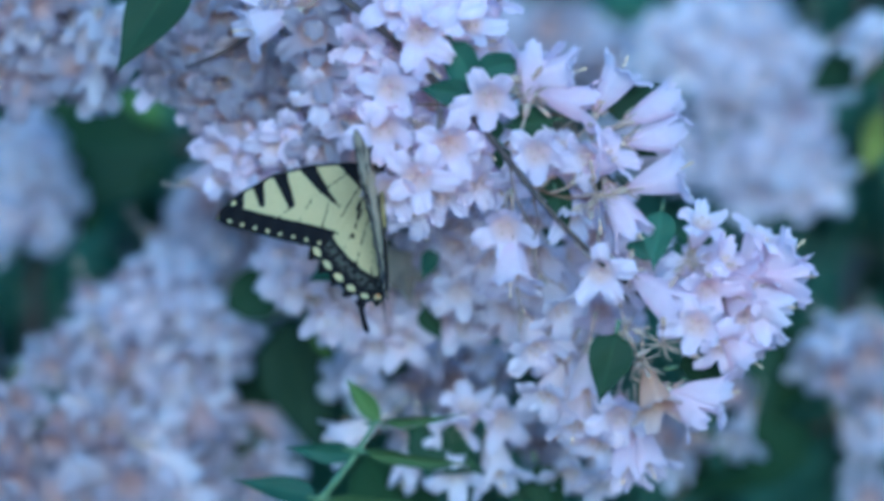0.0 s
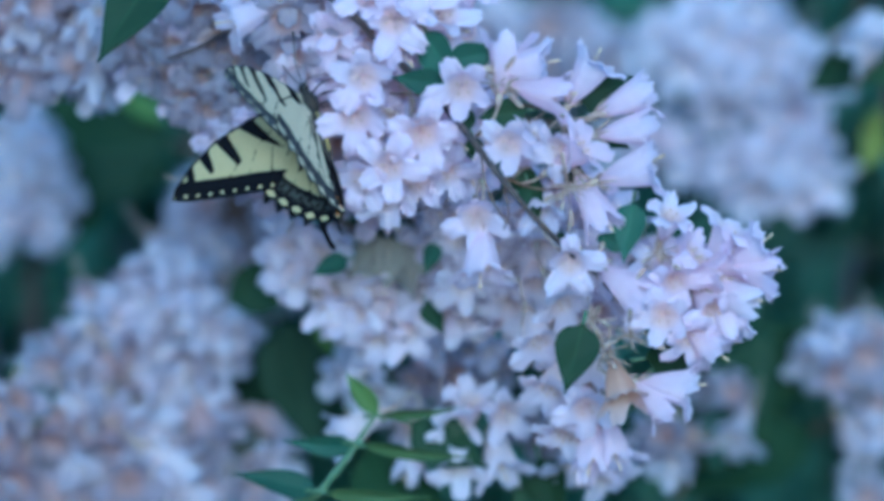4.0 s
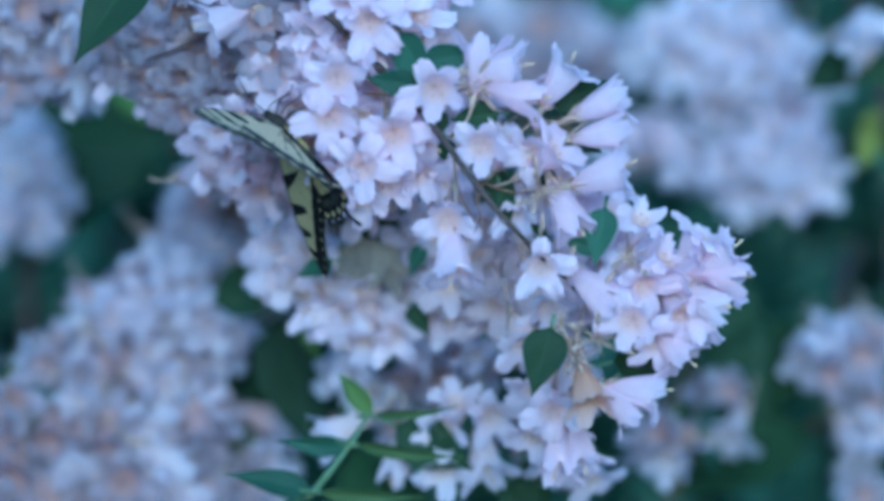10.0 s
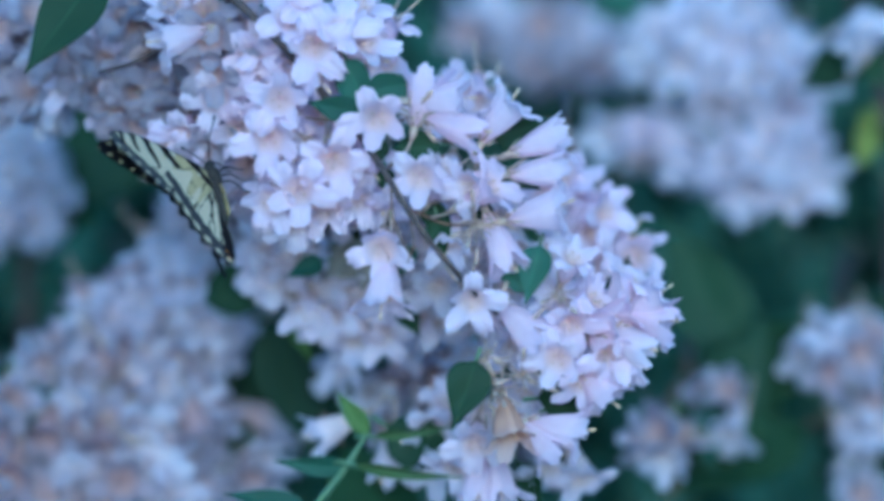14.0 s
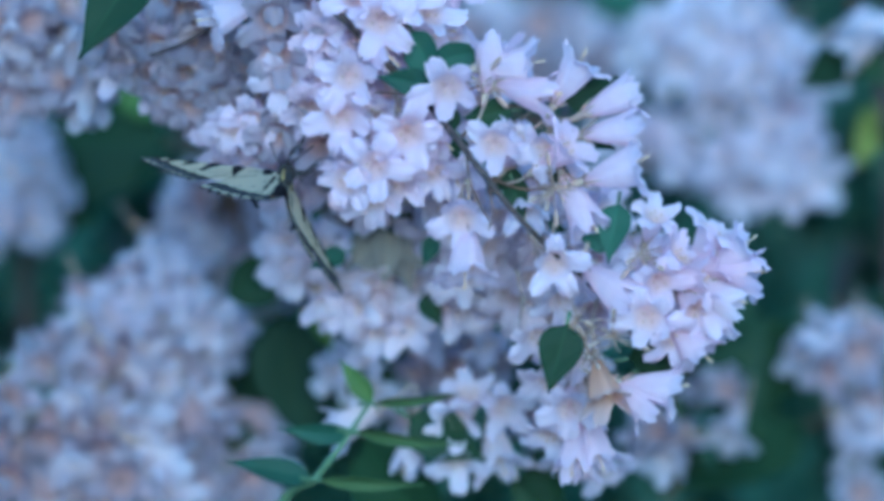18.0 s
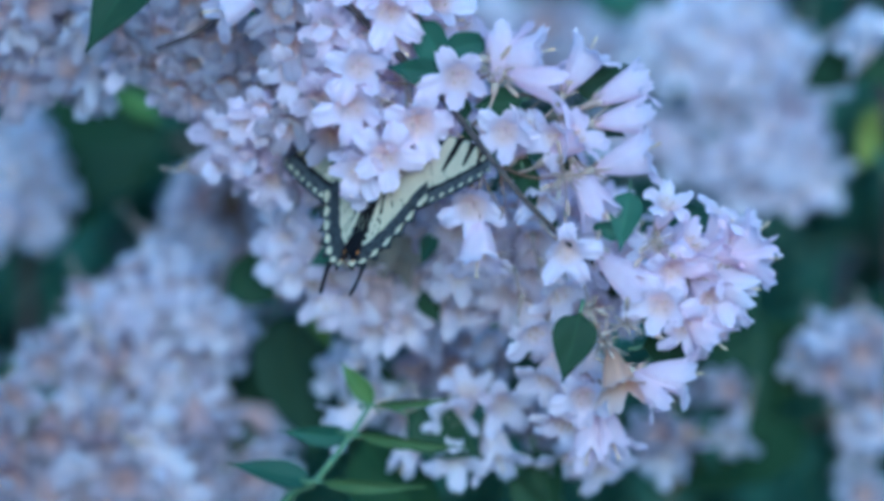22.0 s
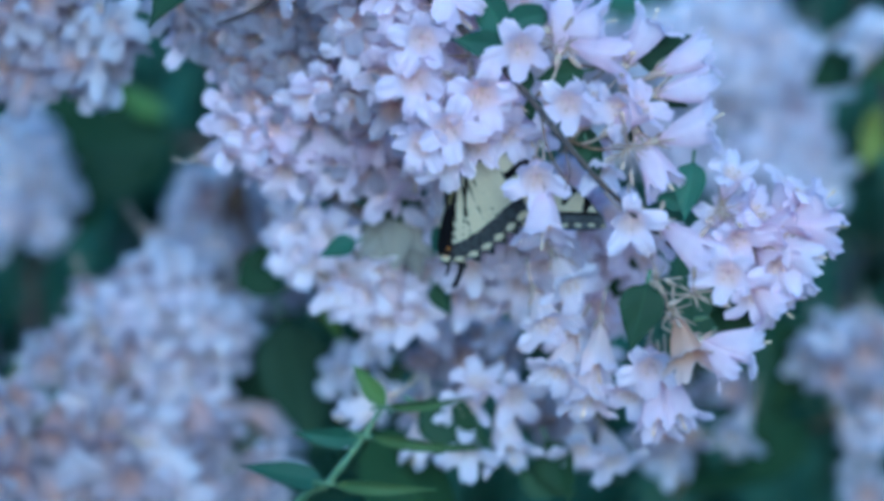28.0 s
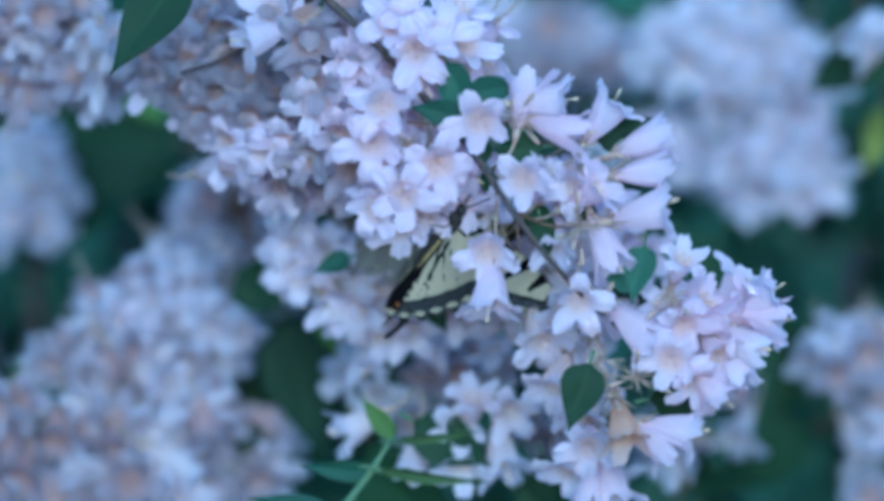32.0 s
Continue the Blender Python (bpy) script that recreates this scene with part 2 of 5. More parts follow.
PETAL_FAR = petal_material("petal_cool_white", [(0.0, (0.90, 0.79, 0.74)), (0.5, (0.89, 0.855, 0.865)), (1.0, (0.89, 0.88, 0.92))], (0.96, 0.90, 0.95))
FAR = [flower_mesh("blossom_plain", s, 30, o, c, 1.05, False, False) for s, o, c in ((31, 1.0, 0.3), (32, 0.85, 0.5), (33, 1.15, 0.2), (34, 0.6, 0.5))]


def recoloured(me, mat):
    """The same blossom with other petals; the dull lilac ones have shade put in."""
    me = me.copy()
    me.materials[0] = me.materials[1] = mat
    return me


SHADED_FAR = [recoloured(me, PETAL_SHADED) for me in FAR]
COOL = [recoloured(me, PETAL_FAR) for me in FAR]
SHADED_NEAR = [recoloured(me, PETAL_SHADED) for me in NEAR]
# less pink petals for the middle branch: cool sky light put into the colour
PETAL_SKYLIT = petal_material("petal_skylit", [(0.0, (0.96, 0.85, 0.77)), (0.35, (0.96, 0.88, 0.84)), (0.55, (0.95, 0.905, 0.925)), (1.0, (0.95, 0.92, 0.95))], (0.98, 0.92, 0.96))
SKYLIT = [recoloured(me, PETAL_SKYLIT) for me in NEAR + SLIM]


def place(x, y, z):
    """A spot in millimetres from the middle of the branch: right, away, up."""
    return HOME + Vector((x, y, z)) * MM


def bloom(parent, kind, x, y, z, ang, tilt, size=1.0, roll=0.0, label=""):
    m = Matrix.Translation(place(x, y, z)) @ facing(ang, tilt, roll) @ Matrix.Diagonal((size, size, size, 1))
    return part("flower", kind, parent, (parent.parent or parent).matrix_world.inverted() @ m, label)


def leaf_mesh(name, length, width, mats, bow=0.12, fold=0.18, point=1.6, rows=12, swell=0.62):
    """A pointed leaf along +X with a folded midrib, hanging by a short stalk; top side +Z."""
    shape = Shape()
    cols = 9
    for layer in (0, 1):
        verts, vein = [], []
        for r in range(rows + 1):
            t = r / rows
            half = 0.5 * width * (math.sin(math.pi * min(1, t ** swell)) ** 0.85) * (1 - t ** (point * 2)) ** 0.5 if 0 < t < 1 else 0.0002
            for c in range(cols):
                s = -1 + 2 * c / (cols - 1)
                x = length * (t + 0.05 * abs(s) * (1 - t))
                y = half * s
                z = -bow * length * t * t + fold * half * abs(s) - layer * 0.00025 + 0.02 * width * math.sin(9 * t + 3 * s)
                verts.append((x, y, z))
                side = abs(((t * 6 - abs(s) * 1.3) % 1.0) - 0.5) * 2
                vein.append(min(abs(s), 0.25 + (1 - side) * 0.6))
        shape.add(verts, grid_faces(rows + 1, cols, False, layer == 0), layer, vein=vein)
    tube(shape, [(-0.16 * length, 0, 0.01 * length), (0, 0, 0), (0.06 * length, 0, -0.0004)],
         [0.0007, 0.0006, 0.0003], 2, 5)
    return shape.mesh(name, mats)


LEAF_A = leaf_mesh("leaf_blade", 0.022, 0.0135, [LEAF_TOP, LEAF_TEAL, STALK], 0.05, 0.12)
LEAF_R = leaf_mesh("leaf_blade_heart", 0.0225, 0.0142, [LEAF_TOP, LEAF_TEAL, STALK], 0.03, 0.10, 1.25, 16, 0.60)
LEAF_B = leaf_mesh("leaf_blade_pale", 0.022, 0.012, [LEAF_TEAL, LEAF_TEAL, STALK])
LEAF_C = leaf_mesh("leaf_blade_lime", 0.024, 0.0092, [LEAF_NEW, LEAF_NEW, STALK], 0.12, 0.15, 1.6, 12, 0.72)
LEAF_N = leaf_mesh("leaf_blade_narrow", 0.028, 0.0042, [LEAF_LIME, LEAF_LIME, STALK], 0.12, 0.3)
LEAF_D = leaf_mesh("leaf_blade_dark", 0.05, 0.024, [LEAF_TOP, LEAF_TOP, TWIG], 0.1, 0.15)
LEAF_H = leaf_mesh("leaf_blade_long", 0.037, 0.0175, [LEAF_DEEP, LEAF_DEEP, STALK], 0.06, 0.15)
LEAF_G = leaf_mesh("leaf_blade_dry", 0.02, 0.010, [LEAF_DRY, LEAF_DRY, TWIG], 0.3, 0.3)
LEAF_E = leaf_mesh("leaf_blade_yellow", 0.04, 0.02, [LEAF_YELLOW, LEAF_YELLOW, STALK])
LEAF_F = leaf_mesh("leaf_blade_sea_green", 0.030, 0.0095, [LEAF_TEAL, LEAF_TEAL, STALK], 0.15, 0.25)


def leaf(parent, me, x, y, z, ang, tilt, size=1.0, roll=0.0, label=""):
    """A leaf with its stalk end at x, y, z that points towards ang in the upright plane; tilt brings its tip to the viewer."""
    a, t = radians(ang), radians(tilt)
    way = Vector((math.cos(t) * math.cos(a), -math.sin(t), math.cos(t) * math.sin(a)))
    top = Vector((0, -1, 0)) if abs(way.y) < 0.9 else Vector((0, 0, 1))
    side = top.cross(way).normalized()
    turn = Matrix((way, side, way.cross(side))).transposed().to_4x4()
    m = Matrix.Translation(place(x, y, z)) @ turn @ pose(0, 0, 0, roll) @ Matrix.Diagonal((size, size, size, 1))
    return part("leaf", me, parent, (parent.parent or parent).matrix_world.inverted() @ m, label)


def branch(label, at, group="flowering branches", name="flowering_branch", category="branch"):
    """An empty at the spot round which the branch sways."""
    ob = new(name)
    ob.empty_display_size = 0.02
    ob.location = place(*at)
    ob.matrix_world = Matrix.Translation(place(*at))
    return tagged(ob, label, category, group)


def stem(parent, name, points, r0, r1, mat=None, label="", sides=8):
    shape = Shape()
    line = bent([place(*p) - (parent.parent or parent).matrix_world.translation for p in points])
    n = len(line) - 1
    tube(shape, line, [(r0 + (r1 - r0) * k / n) * MM * (1 + 0.12 * math.sin(k * 2.1)) for k in range(n + 1)], 0, sides)
    return part(name, shape.mesh(name, [mat or BARK]), parent, None, label)


def fill(parent, kinds, rng, blobs, gap=9.0, lean=-90, spread=40, size=(0.85, 1.1)):
    """Crowds flowers into egg-shaped clusters: x, y, z, half width, half height, half depth, how many."""
    done = []
    for x, y, z, rx, rz, ry, count in blobs:
        tries = made = 0
        while made < count and tries < count * 30:
            tries += 1
            u, v, w = (rng.uniform(-1, 1) for _ in range(3))
            if u * u + v * v + w * w > 1:
                continue
            p = Vector((x + u * rx, y + w * ry, z + v * rz))
            if any((p - q).length < gap for q in done):
                continue
            done.append(p)
            made += 1
            out = math.degrees(math.atan2(v * rz - 0.35 * rz, u * rx + 0.01))
            ang = out + rng.gauss(0, 35)
            tilt = min(100, abs(rng.gauss(spread * (0.5 + 0.8 * math.hypot(u, v)), 20)))
            bloom(parent, rng.choice(kinds), p.x, p.y, p.z, ang, tilt, rng.uniform(*size), rng.uniform(0, 72))
    return done


def twigs(parent, spots, hub, r=0.5, every=1, mat=None):
    """Thin twigs from a hub to the backs of some flowers."""
    for p in spots[::every]:
        q = (p.x, p.y + 16, p.z + 4)
        mid = tuple((u + v) / 2 for u, v in zip(hub, q))
        stem(parent, "twig", [hub, (mid[0], mid[1], mid[2] - 0.06 * math.dist(hub, q)), q], r, 0.5 * r, mat or TWIG, "", 5)


# ---- ground and the shrub behind ----
def ground():
    n = 40
    rng = random.Random(3)
    verts, faces = [], []
    for r in range(n + 1):
        for c in range(n + 1):
            f = lambda k: math.copysign(abs(2 * k / n - 1) ** 3 * 400, 2 * k / n - 1)
            verts.append((f(c), f(r), 0.006 * rng.uniform(-1, 1)))
    tagged(new("ground", mesh_of("ground", verts, grid_faces(n + 1, n + 1), [SOIL])), "unseen ground under the shrubs, paled to bounce light up", "ground", kind="structure")


ground()


def foliage(name, label, count, box, size, mat, seed):
    """A thicket of single leaves in an uneven rounded crown that fills a box of millimetres, one object."""
    rng = random.Random(seed)
    shape = Shape()
    x0, x1, y0, y1, z0, z1 = box
    made = 0
    while made < count:
        u, v, w = (rng.uniform(-1, 1) for _ in range(3))
        bulge = 1 + 0.14 * math.sin(5 * u + seed) + 0.12 * math.sin(6 * w + 2 * v)
        if abs(u) ** 2.6 + abs(v) ** 2.6 + abs(w) ** 2.6 > bulge:
            continue
        made += 1
        p = place(x0 + (u + 1) / 2 * (x1 - x0), y0 + (v + 1) / 2 * (y1 - y0), z0 + (w + 1) / 2 * (z1 - z0))
        way = Vector((rng.gauss(0, 1), rng.gauss(-0.4, 0.7), rng.gauss(-0.5, 0.7))).normalized()
        side = way.cross(Vector((rng.gauss(0, 0.5), rng.gauss(0, 0.5), 1))).normalized()
        nrm = side.cross(way)
        ln, wd = rng.uniform(*size) * MM, 0
        wd = ln * rng.uniform(0.2, 0.28)
        rows = [(0, 0.05, 0), (0.25, 0.85, 0.02), (0.5, 1.0, 0.0), (0.78, 0.6, -0.06), (1.0, 0.03, -0.16)]
        verts, vein = [], []
        for t, w, b in rows:
            for s in (-1, 0, 1):
                verts.append(p + way * ln * t + side * wd * w * s + nrm * ln * (b + 0.08 * abs(s) * w))
                vein.append(abs(s))
        shape.add(verts, grid_faces(5, 3), 0, vein=vein)
    ob = new(name, shape.mesh(name, [mat]))
    return tagged(ob, label, "foliage", kind="stuff")


foliage("foliage", "dense dark green leaves of the shrub, out of focus", 7600, (-480, 480, 620, 1500, -480, 400), (34, 66), LEAF_FAR, 5)
foliage("foliage", "far hedge of dark green leaves behind the shrub", 6500, (-1000, 1000, 1550, 2400, -1290, 950), (70, 120), LEAF_FAR, 7)
foliage("foliage", "dark green leaves between the flower sprays", 420, (-280, 280, 520, 660, -200, 200), (30, 52), LEAF_FAR, 6)


def canes():
    """Arching woody canes of the shrub that carry the far sprays, from the soil up."""
    rng = random.Random(8)
    ob = new("beauty_bush")
    ob.location = (0.1, 1.4, 0.0)
    ob.matrix_world = Matrix.Translation((0.1, 1.4, 0.0))
    tagged(ob, "tall flowering shrub with many arching brown canes", "shrub")
    for k in range(9):
        x = rng.uniform(-500, 500)
        y = rng.uniform(1000, 1500)
        stem(ob, "cane", [(x * 0.4, y + 250, -1300), (x * 0.6, y + 200, -700), (x, y + 60, -100), (x * 1.3 + rng.uniform(-150, 150), y - 60, 350)],
             5.5, 1.8, BARK)


canes()


def spray(label, at, blobs, seed, kinds, lean=40, gap=10.0, leaves=0, size=(0.9, 1.15), hub=None, group="flower sprays in the background"):
    """A spray of the shrub: cane, twigs, a crowd of flowers and some leaves."""
    rng = random.Random(seed)
    ob = branch(label, at, group)
    spots = fill(ob, kinds, rng, blobs, gap, -90, lean, size)
    hub = hub or (at[0], at[1] + 30, at[2] + 20)
    twigs(ob, spots, hub, 0.6, 3)
    x, y, z = hub
    stem(ob, "cane", [hub, (x * 1.08, y + 120, z + 12), (x * 1.3, y + 450, z + 5), (x * 1.5, 1350, z - 150), (x * 1.2, 1500, -1300)], 1.4, 5, BARK)
    for _ in range(leaves):
        b = rng.choice(blobs)
        leaf(ob, rng.choice([LEAF_A, LEAF_B, LEAF_A]), b[0] + rng.uniform(-1, 1) * b[3], b[1] + rng.uniform(0, 1.2) * b[5],
             b[2] + rng.uniform(-1, 1) * b[4], rng.uniform(0, 360), rng.uniform(-30, 40), rng.uniform(0.8, 1.3), rng.uniform(-40, 40))
    return ob


# far sprays, static
SPRAY_LEFT = spray("pale lilac flower spray, out of focus, in shade", (-149.4, 300, 23), [
    (-151.5, 300, 39.1, 14.1, 9.0, 30, 10), (-148.4, 300, 21, 17.1, 12.1, 30, 16), (-149.4, 300, 7.9, 12.1, 7.0, 30, 6)], 21, COOL, 35, 11, 4)
SPRAY_LOW = spray("large rounded cluster of lilac-white flowers, out of focus", (-108.8, 260, -34.5), [
    (-112.7, 215, -23.1, 11.9, 9.6, 20, 17), (-92.6, 215, -16.4, 14.4, 13.4, 20, 26), (-76.1, 210, -27.8, 11.4, 10.5, 20, 17)], 22, COOL + SHADED_FAR[:1], 38, 9.5, 0)
SPRAY_LOWER = spray("rounded cluster of lilac flowers with shade in their colour, out of focus", (-108.8, 260, -62), [
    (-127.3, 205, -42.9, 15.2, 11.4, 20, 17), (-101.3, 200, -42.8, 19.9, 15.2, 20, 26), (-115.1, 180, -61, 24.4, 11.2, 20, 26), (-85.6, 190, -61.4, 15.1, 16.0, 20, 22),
    (-105.1, 170, -77.4, 33.5, 10.2, 20, 30), (-108.2, 250, -59.7, 37.1, 23.4, 15, 40), (-63.4, 200, -78.8, 13.3, 8.5, 15, 12), (-55.9, 205, -61.6, 6.7, 3.0, 10, 3)], 122, SHADED_FAR + SHADED_FAR + COOL, 45, 9.5, 14, (0.95, 1.2))
SPRAY_CORNER = spray("pale flower spray beside the large cluster", (-148, 150, -65.5), [(-147.1, 160, -54.7, 10.2, 13.0, 20, 13), (-142.5, 150, -74.7, 12.9, 11.0, 20, 16)], 23, SHADED_FAR, 30, 11, 2)
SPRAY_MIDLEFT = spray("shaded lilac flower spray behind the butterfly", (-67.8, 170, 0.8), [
    (-86.7, 270, 4.8, 8.9, 14.8, 20, 12), (-71.5, 260, 2.8, 16.7, 14.7, 25, 26), (-59.4, 250, -8.9, 11.7, 9.8, 25, 14), (-73.5, 260, 18.6, 13.7, 8.8, 20, 12)], 24, COOL + SHADED_FAR[:2], 32, 9, 4)
SPRAY_BLUE = spray("small cool white flower cluster deep in the shrub", (-24.7, 150, -41.5), [(-22.8, 150, -45.2, 7.4, 7.4, 15, 6), (-31.3, 160, -39, 3.7, 3.7, 15, 2)], 25, COOL, 30, 11, 2)
SPRAY_TOPRIGHT = spray("large blurred white flower spray", (108, 340, 66), [
    (83, 330, 72, 10, 12, 18, 7), (97, 335, 79, 11, 9, 18, 7), (114, 330, 73, 14, 14, 18, 13), (129, 335, 64, 10, 14, 18, 8), (105, 340, 58, 11, 7, 18, 6)],
    26, COOL, 30, 10.5, 0, (1.1, 1.4))
SPRAY_TWIN = spray("blurred white flower spray with peach throats", (120, 320, 32), [
    (111, 320, 27, 9, 12, 15, 7), (133, 320, 30, 9, 12, 15, 8), (124, 325, 41, 13, 6, 15, 6), (76, 350, 41, 15, 8, 18, 9), (93, 345, 34, 8, 6, 15, 3)], 36, COOL + FAR[:1], 30, 10.5, 2, (1.05, 1.3))
SPRAY_TOP = spray("dim flower spray high in the shrub", (43, 420, 86), [(42, 420, 80, 20, 12, 20, 11), (20, 440, 84, 13, 10, 20, 5), (62, 430, 72, 10, 9, 18, 4)], 27, COOL + SHADED_FAR, 30, 11, 2, (1.1, 1.4))
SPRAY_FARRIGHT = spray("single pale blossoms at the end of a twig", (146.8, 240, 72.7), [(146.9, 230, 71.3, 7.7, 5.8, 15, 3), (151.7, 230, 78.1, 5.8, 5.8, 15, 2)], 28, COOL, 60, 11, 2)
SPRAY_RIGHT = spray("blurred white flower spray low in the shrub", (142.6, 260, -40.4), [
    (140.6, 260, -38.4, 11.8, 8.8, 25, 9), (150.4, 260, -35.5, 8.8, 11.8, 25, 7), (152.4, 260, -63.9, 7.9, 11.8, 25, 5), (152.4, 260, -83.6, 6.9, 7.9, 25, 3)], 29, COOL + SHADED_FAR, 35, 11, 5)
SPRAY_LOWRIGHT = spray("few blurred white blossoms among leaves", (88.5, 240, -61.3), [(98.3, 240, -58.3, 5.8, 11.7, 20, 4), (75.6, 190, -65.2, 9.4, 9.4, 20, 6)], 30, COOL + SHADED_FAR, 40, 11, 7)

# leaves that show singly in the background
BACK_TWIG = branch("leafy twig of the shrub, out of focus", (-116.2, 380, 40.8), name="leafy_twig", group="leafy twigs")
stem(BACK_TWIG, "cane", [(-76.8, 390, 41), (-116.8, 390, 38.9), (-155.1, 420, 41.7), (-160, 700, -1300)], 1.2, 4, BARK)
for row in [(LEAF_D, -95.2, 380, 38.7, 178, 10, 1.9, 0), (LEAF_C, -101, 370, 47.9, 150, 0, 1, 20), (LEAF_D, -119.6, 400, 30.6, 200, 20, 1.6, 30),
    (LEAF_C, -140.8, 400, 26.4, 100, 0, 0.9, 0), (LEAF_C, -73.1, 300, 21, 200, 10, 1, 0), (LEAF_H, -53.6, 190, -21.8, -75, 0, 1.4, 0),
    (LEAF_H, -61, 240, -30.2, -95, 0, 1.5, 30), (LEAF_H, -43.7, 250, -30.4, -70, 0, 1.6, -20)]:
    leaf(BACK_TWIG, *row)
SIDE_TWIG = branch("leafy twig with one yellow leaf", (148.5, 260, 44.1), name="leafy_twig", group="leafy twigs")
stem(SIDE_TWIG, "cane", [(155.2, 270, 58.2), (160.1, 280, 36.6), (165.7, 320, 9), (170, 500, -1300)], 1.2, 4, BARK)
for row in [(LEAF_E, 162.3, 300, 51.1, 240, 20, 0.7, 10), (LEAF_D, 133.8, 300, -63.4, 200, 10, 1.3, 30), (LEAF_D, 109.7, 300, -39.3, 120, 0, 1.2, 0),
    (LEAF_D, 90.6, 280, -50.8, 20, 0, 1.4, 30), (LEAF_D, 85.6, 260, -79.6, 60, 0, 1.3, 0)]:
    leaf(SIDE_TWIG, *row)

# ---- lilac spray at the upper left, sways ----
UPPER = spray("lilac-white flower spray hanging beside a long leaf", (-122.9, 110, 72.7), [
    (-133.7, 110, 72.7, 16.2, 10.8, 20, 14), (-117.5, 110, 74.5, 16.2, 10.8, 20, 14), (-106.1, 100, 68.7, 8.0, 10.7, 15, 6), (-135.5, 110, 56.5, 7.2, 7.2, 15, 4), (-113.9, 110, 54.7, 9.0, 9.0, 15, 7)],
    31, COOL + SHADED_FAR + SHADED_FAR, 38, 10, 3, (0.9, 1.1))

# ---- middle branch, behind the butterfly, sways a little ----
MIDDLE = branch("flowering branch in shade with white blossoms and dry brown flower", (-4.2, 70, -13.2))
MID_KINDS = SKYLIT[:7]
MRNG = random.Random(41)
spots = fill(MIDDLE, MID_KINDS, MRNG, [
    (-44.5, 100, -4.6, 10.7, 10.7, 12, 14), (-28.8, 85, -20.3, 7.9, 8.8, 12, 5),
    (11.5, 74, -1, 20.0, 12.0, 10, 15), (32.6, 76, 0.5, 13.8, 12.0, 10, 10), (25.6, 80, -18.3, 15.5, 10.0, 12, 9), (2.8, 86, -17.3, 12.0, 9.3, 10, 6),
    (39.5, 82, -40.7, 9.4, 13.6, 12, 6)], 7.5, -90, 32, (0.9, 1.08))
spots += fill(MIDDLE, NEAR + SHADED_NEAR[:3], MRNG, [
    (-57.6, 58, 30.1, 15.5, 10.3, 10, 17), (-49.4, 66, 19.9, 12.2, 7.8, 10, 8), (-28.5, 62, 25.1, 15.6, 10.4, 8, 14), (-18.1, 66, 16.5, 10.5, 7.0, 8, 5)], 7.5, -90, 32, (0.9, 1.08))
for row in [(2.8, 57, -0.1, -130, 52, 1.05, 3), (5.4, 57, -14.0, -90, 30, 0.95, 0), (-2.1, 81, -23.0, -100, 35, 0.95, 1),
    (-20.5, 84, -20.4, -110, 45, 1.0, 2), (-12.0, 81, -29.2, -80, 30, 1.0, 4), (-20.5, 86, -31.9, -95, 55, 1.0, 5),
    (-30.6, 94, -25.9, -120, 70, 1.0, 6), (-37.4, 103, -19.8, -130, 60, 0.95, 0), (29.1, 24, -31.5, -70, 50, 1.05, 3),
    (36.8, 26, -19.7, -60, 55, 1.0, 5), (27.1, 55, -14.0, -100, 50, 0.95, 2), (30.9, 28, -46.1, -115, 60, 1.05, 1),
    (40.3, 30, -54.7, -100, 66, 1.05, 7), (8.5, 78, -47.1, 80, 52, 1.0, 3), (3.9, 73, -58.5, -90, 30, 1.05, 0),
    (19.5, 76, -54.1, -70, 28, 1.0, 4), (3.9, 78, -71.4, -92, 40, 1.0, 2), (17.8, 81, -70.7, -80, 66, 1.05, 6),
    (-11.0, 89, -71.0, -100, 78, 0.95, 8), (-32.7, 94, -60.0, 206, 84, 1.0, 6), (-7.0, 100, -12.6, -85, 72, 1.0, 7),
    (-7.8, 89, 3.5, 170, 75, 1.05, 6), (15.3, 57, -4.1, -50, 62, 1.0, 5), (4.9, 57, 5.1, -120, 50, 1.05, 5),
    (8.0, 57, 17.3, -100, 50, 1.0, 0), (-11.1, 59, 13.8, -95, 65, 1.0, 7), (-1.6, 58, 11.2, -90, 60, 1.0, 8),
    (25.4, 59, 7.7, -80, 50, 1.0, 1), (12.6, 94, -20.5, -60, 76, 1.0, 8), (37.0, 34, -34.3, -80, 60, 1.0, 0),
    (43.7, 30, -43.6, -95, 70, 1.0, 6), (-25.9, 111, -39.6, -100, 72, 0.9, 6), (28.8, 55, -1.8, -95, 60, 1.0, 4),
    (34.9, 55, -9.6, -70, 66, 1.0, 8), (16.7, 59, 5.1, -110, 50, 1.0, 1), (15.6, 124, -35.4, -60, 60, 0.9, 5),
    (-4.4, 132, -35.6, -120, 60, 0.9, 0), (40.0, 86, -71.8, -90, 55, 1.0, 1), (51.6, 89, -75.4, -70, 60, 1.0, 5),
    (-43.9, 113, -10.0, -110, 50, 1.0, 3), (-33.0, 108, -10.0, -100, 40, 1.0, 1), (-40.5, 119, -1.0, -150, 55, 1.0, 4)]:
    bloom(MIDDLE, SKYLIT[row[6]], *row[:6], row[0] * 7 % 72)
# dim blossoms in the gaps, their shade put into the petal colour
fill(MIDDLE, SHADED_NEAR, MRNG, [(2, 150, -42, 20, 9, 10, 9), (34, 140, -62, 14, 12, 10, 6), (-6, 150, -62, 12, 8, 10, 3)], 9.0, -90, 40, (0.9, 1.05))
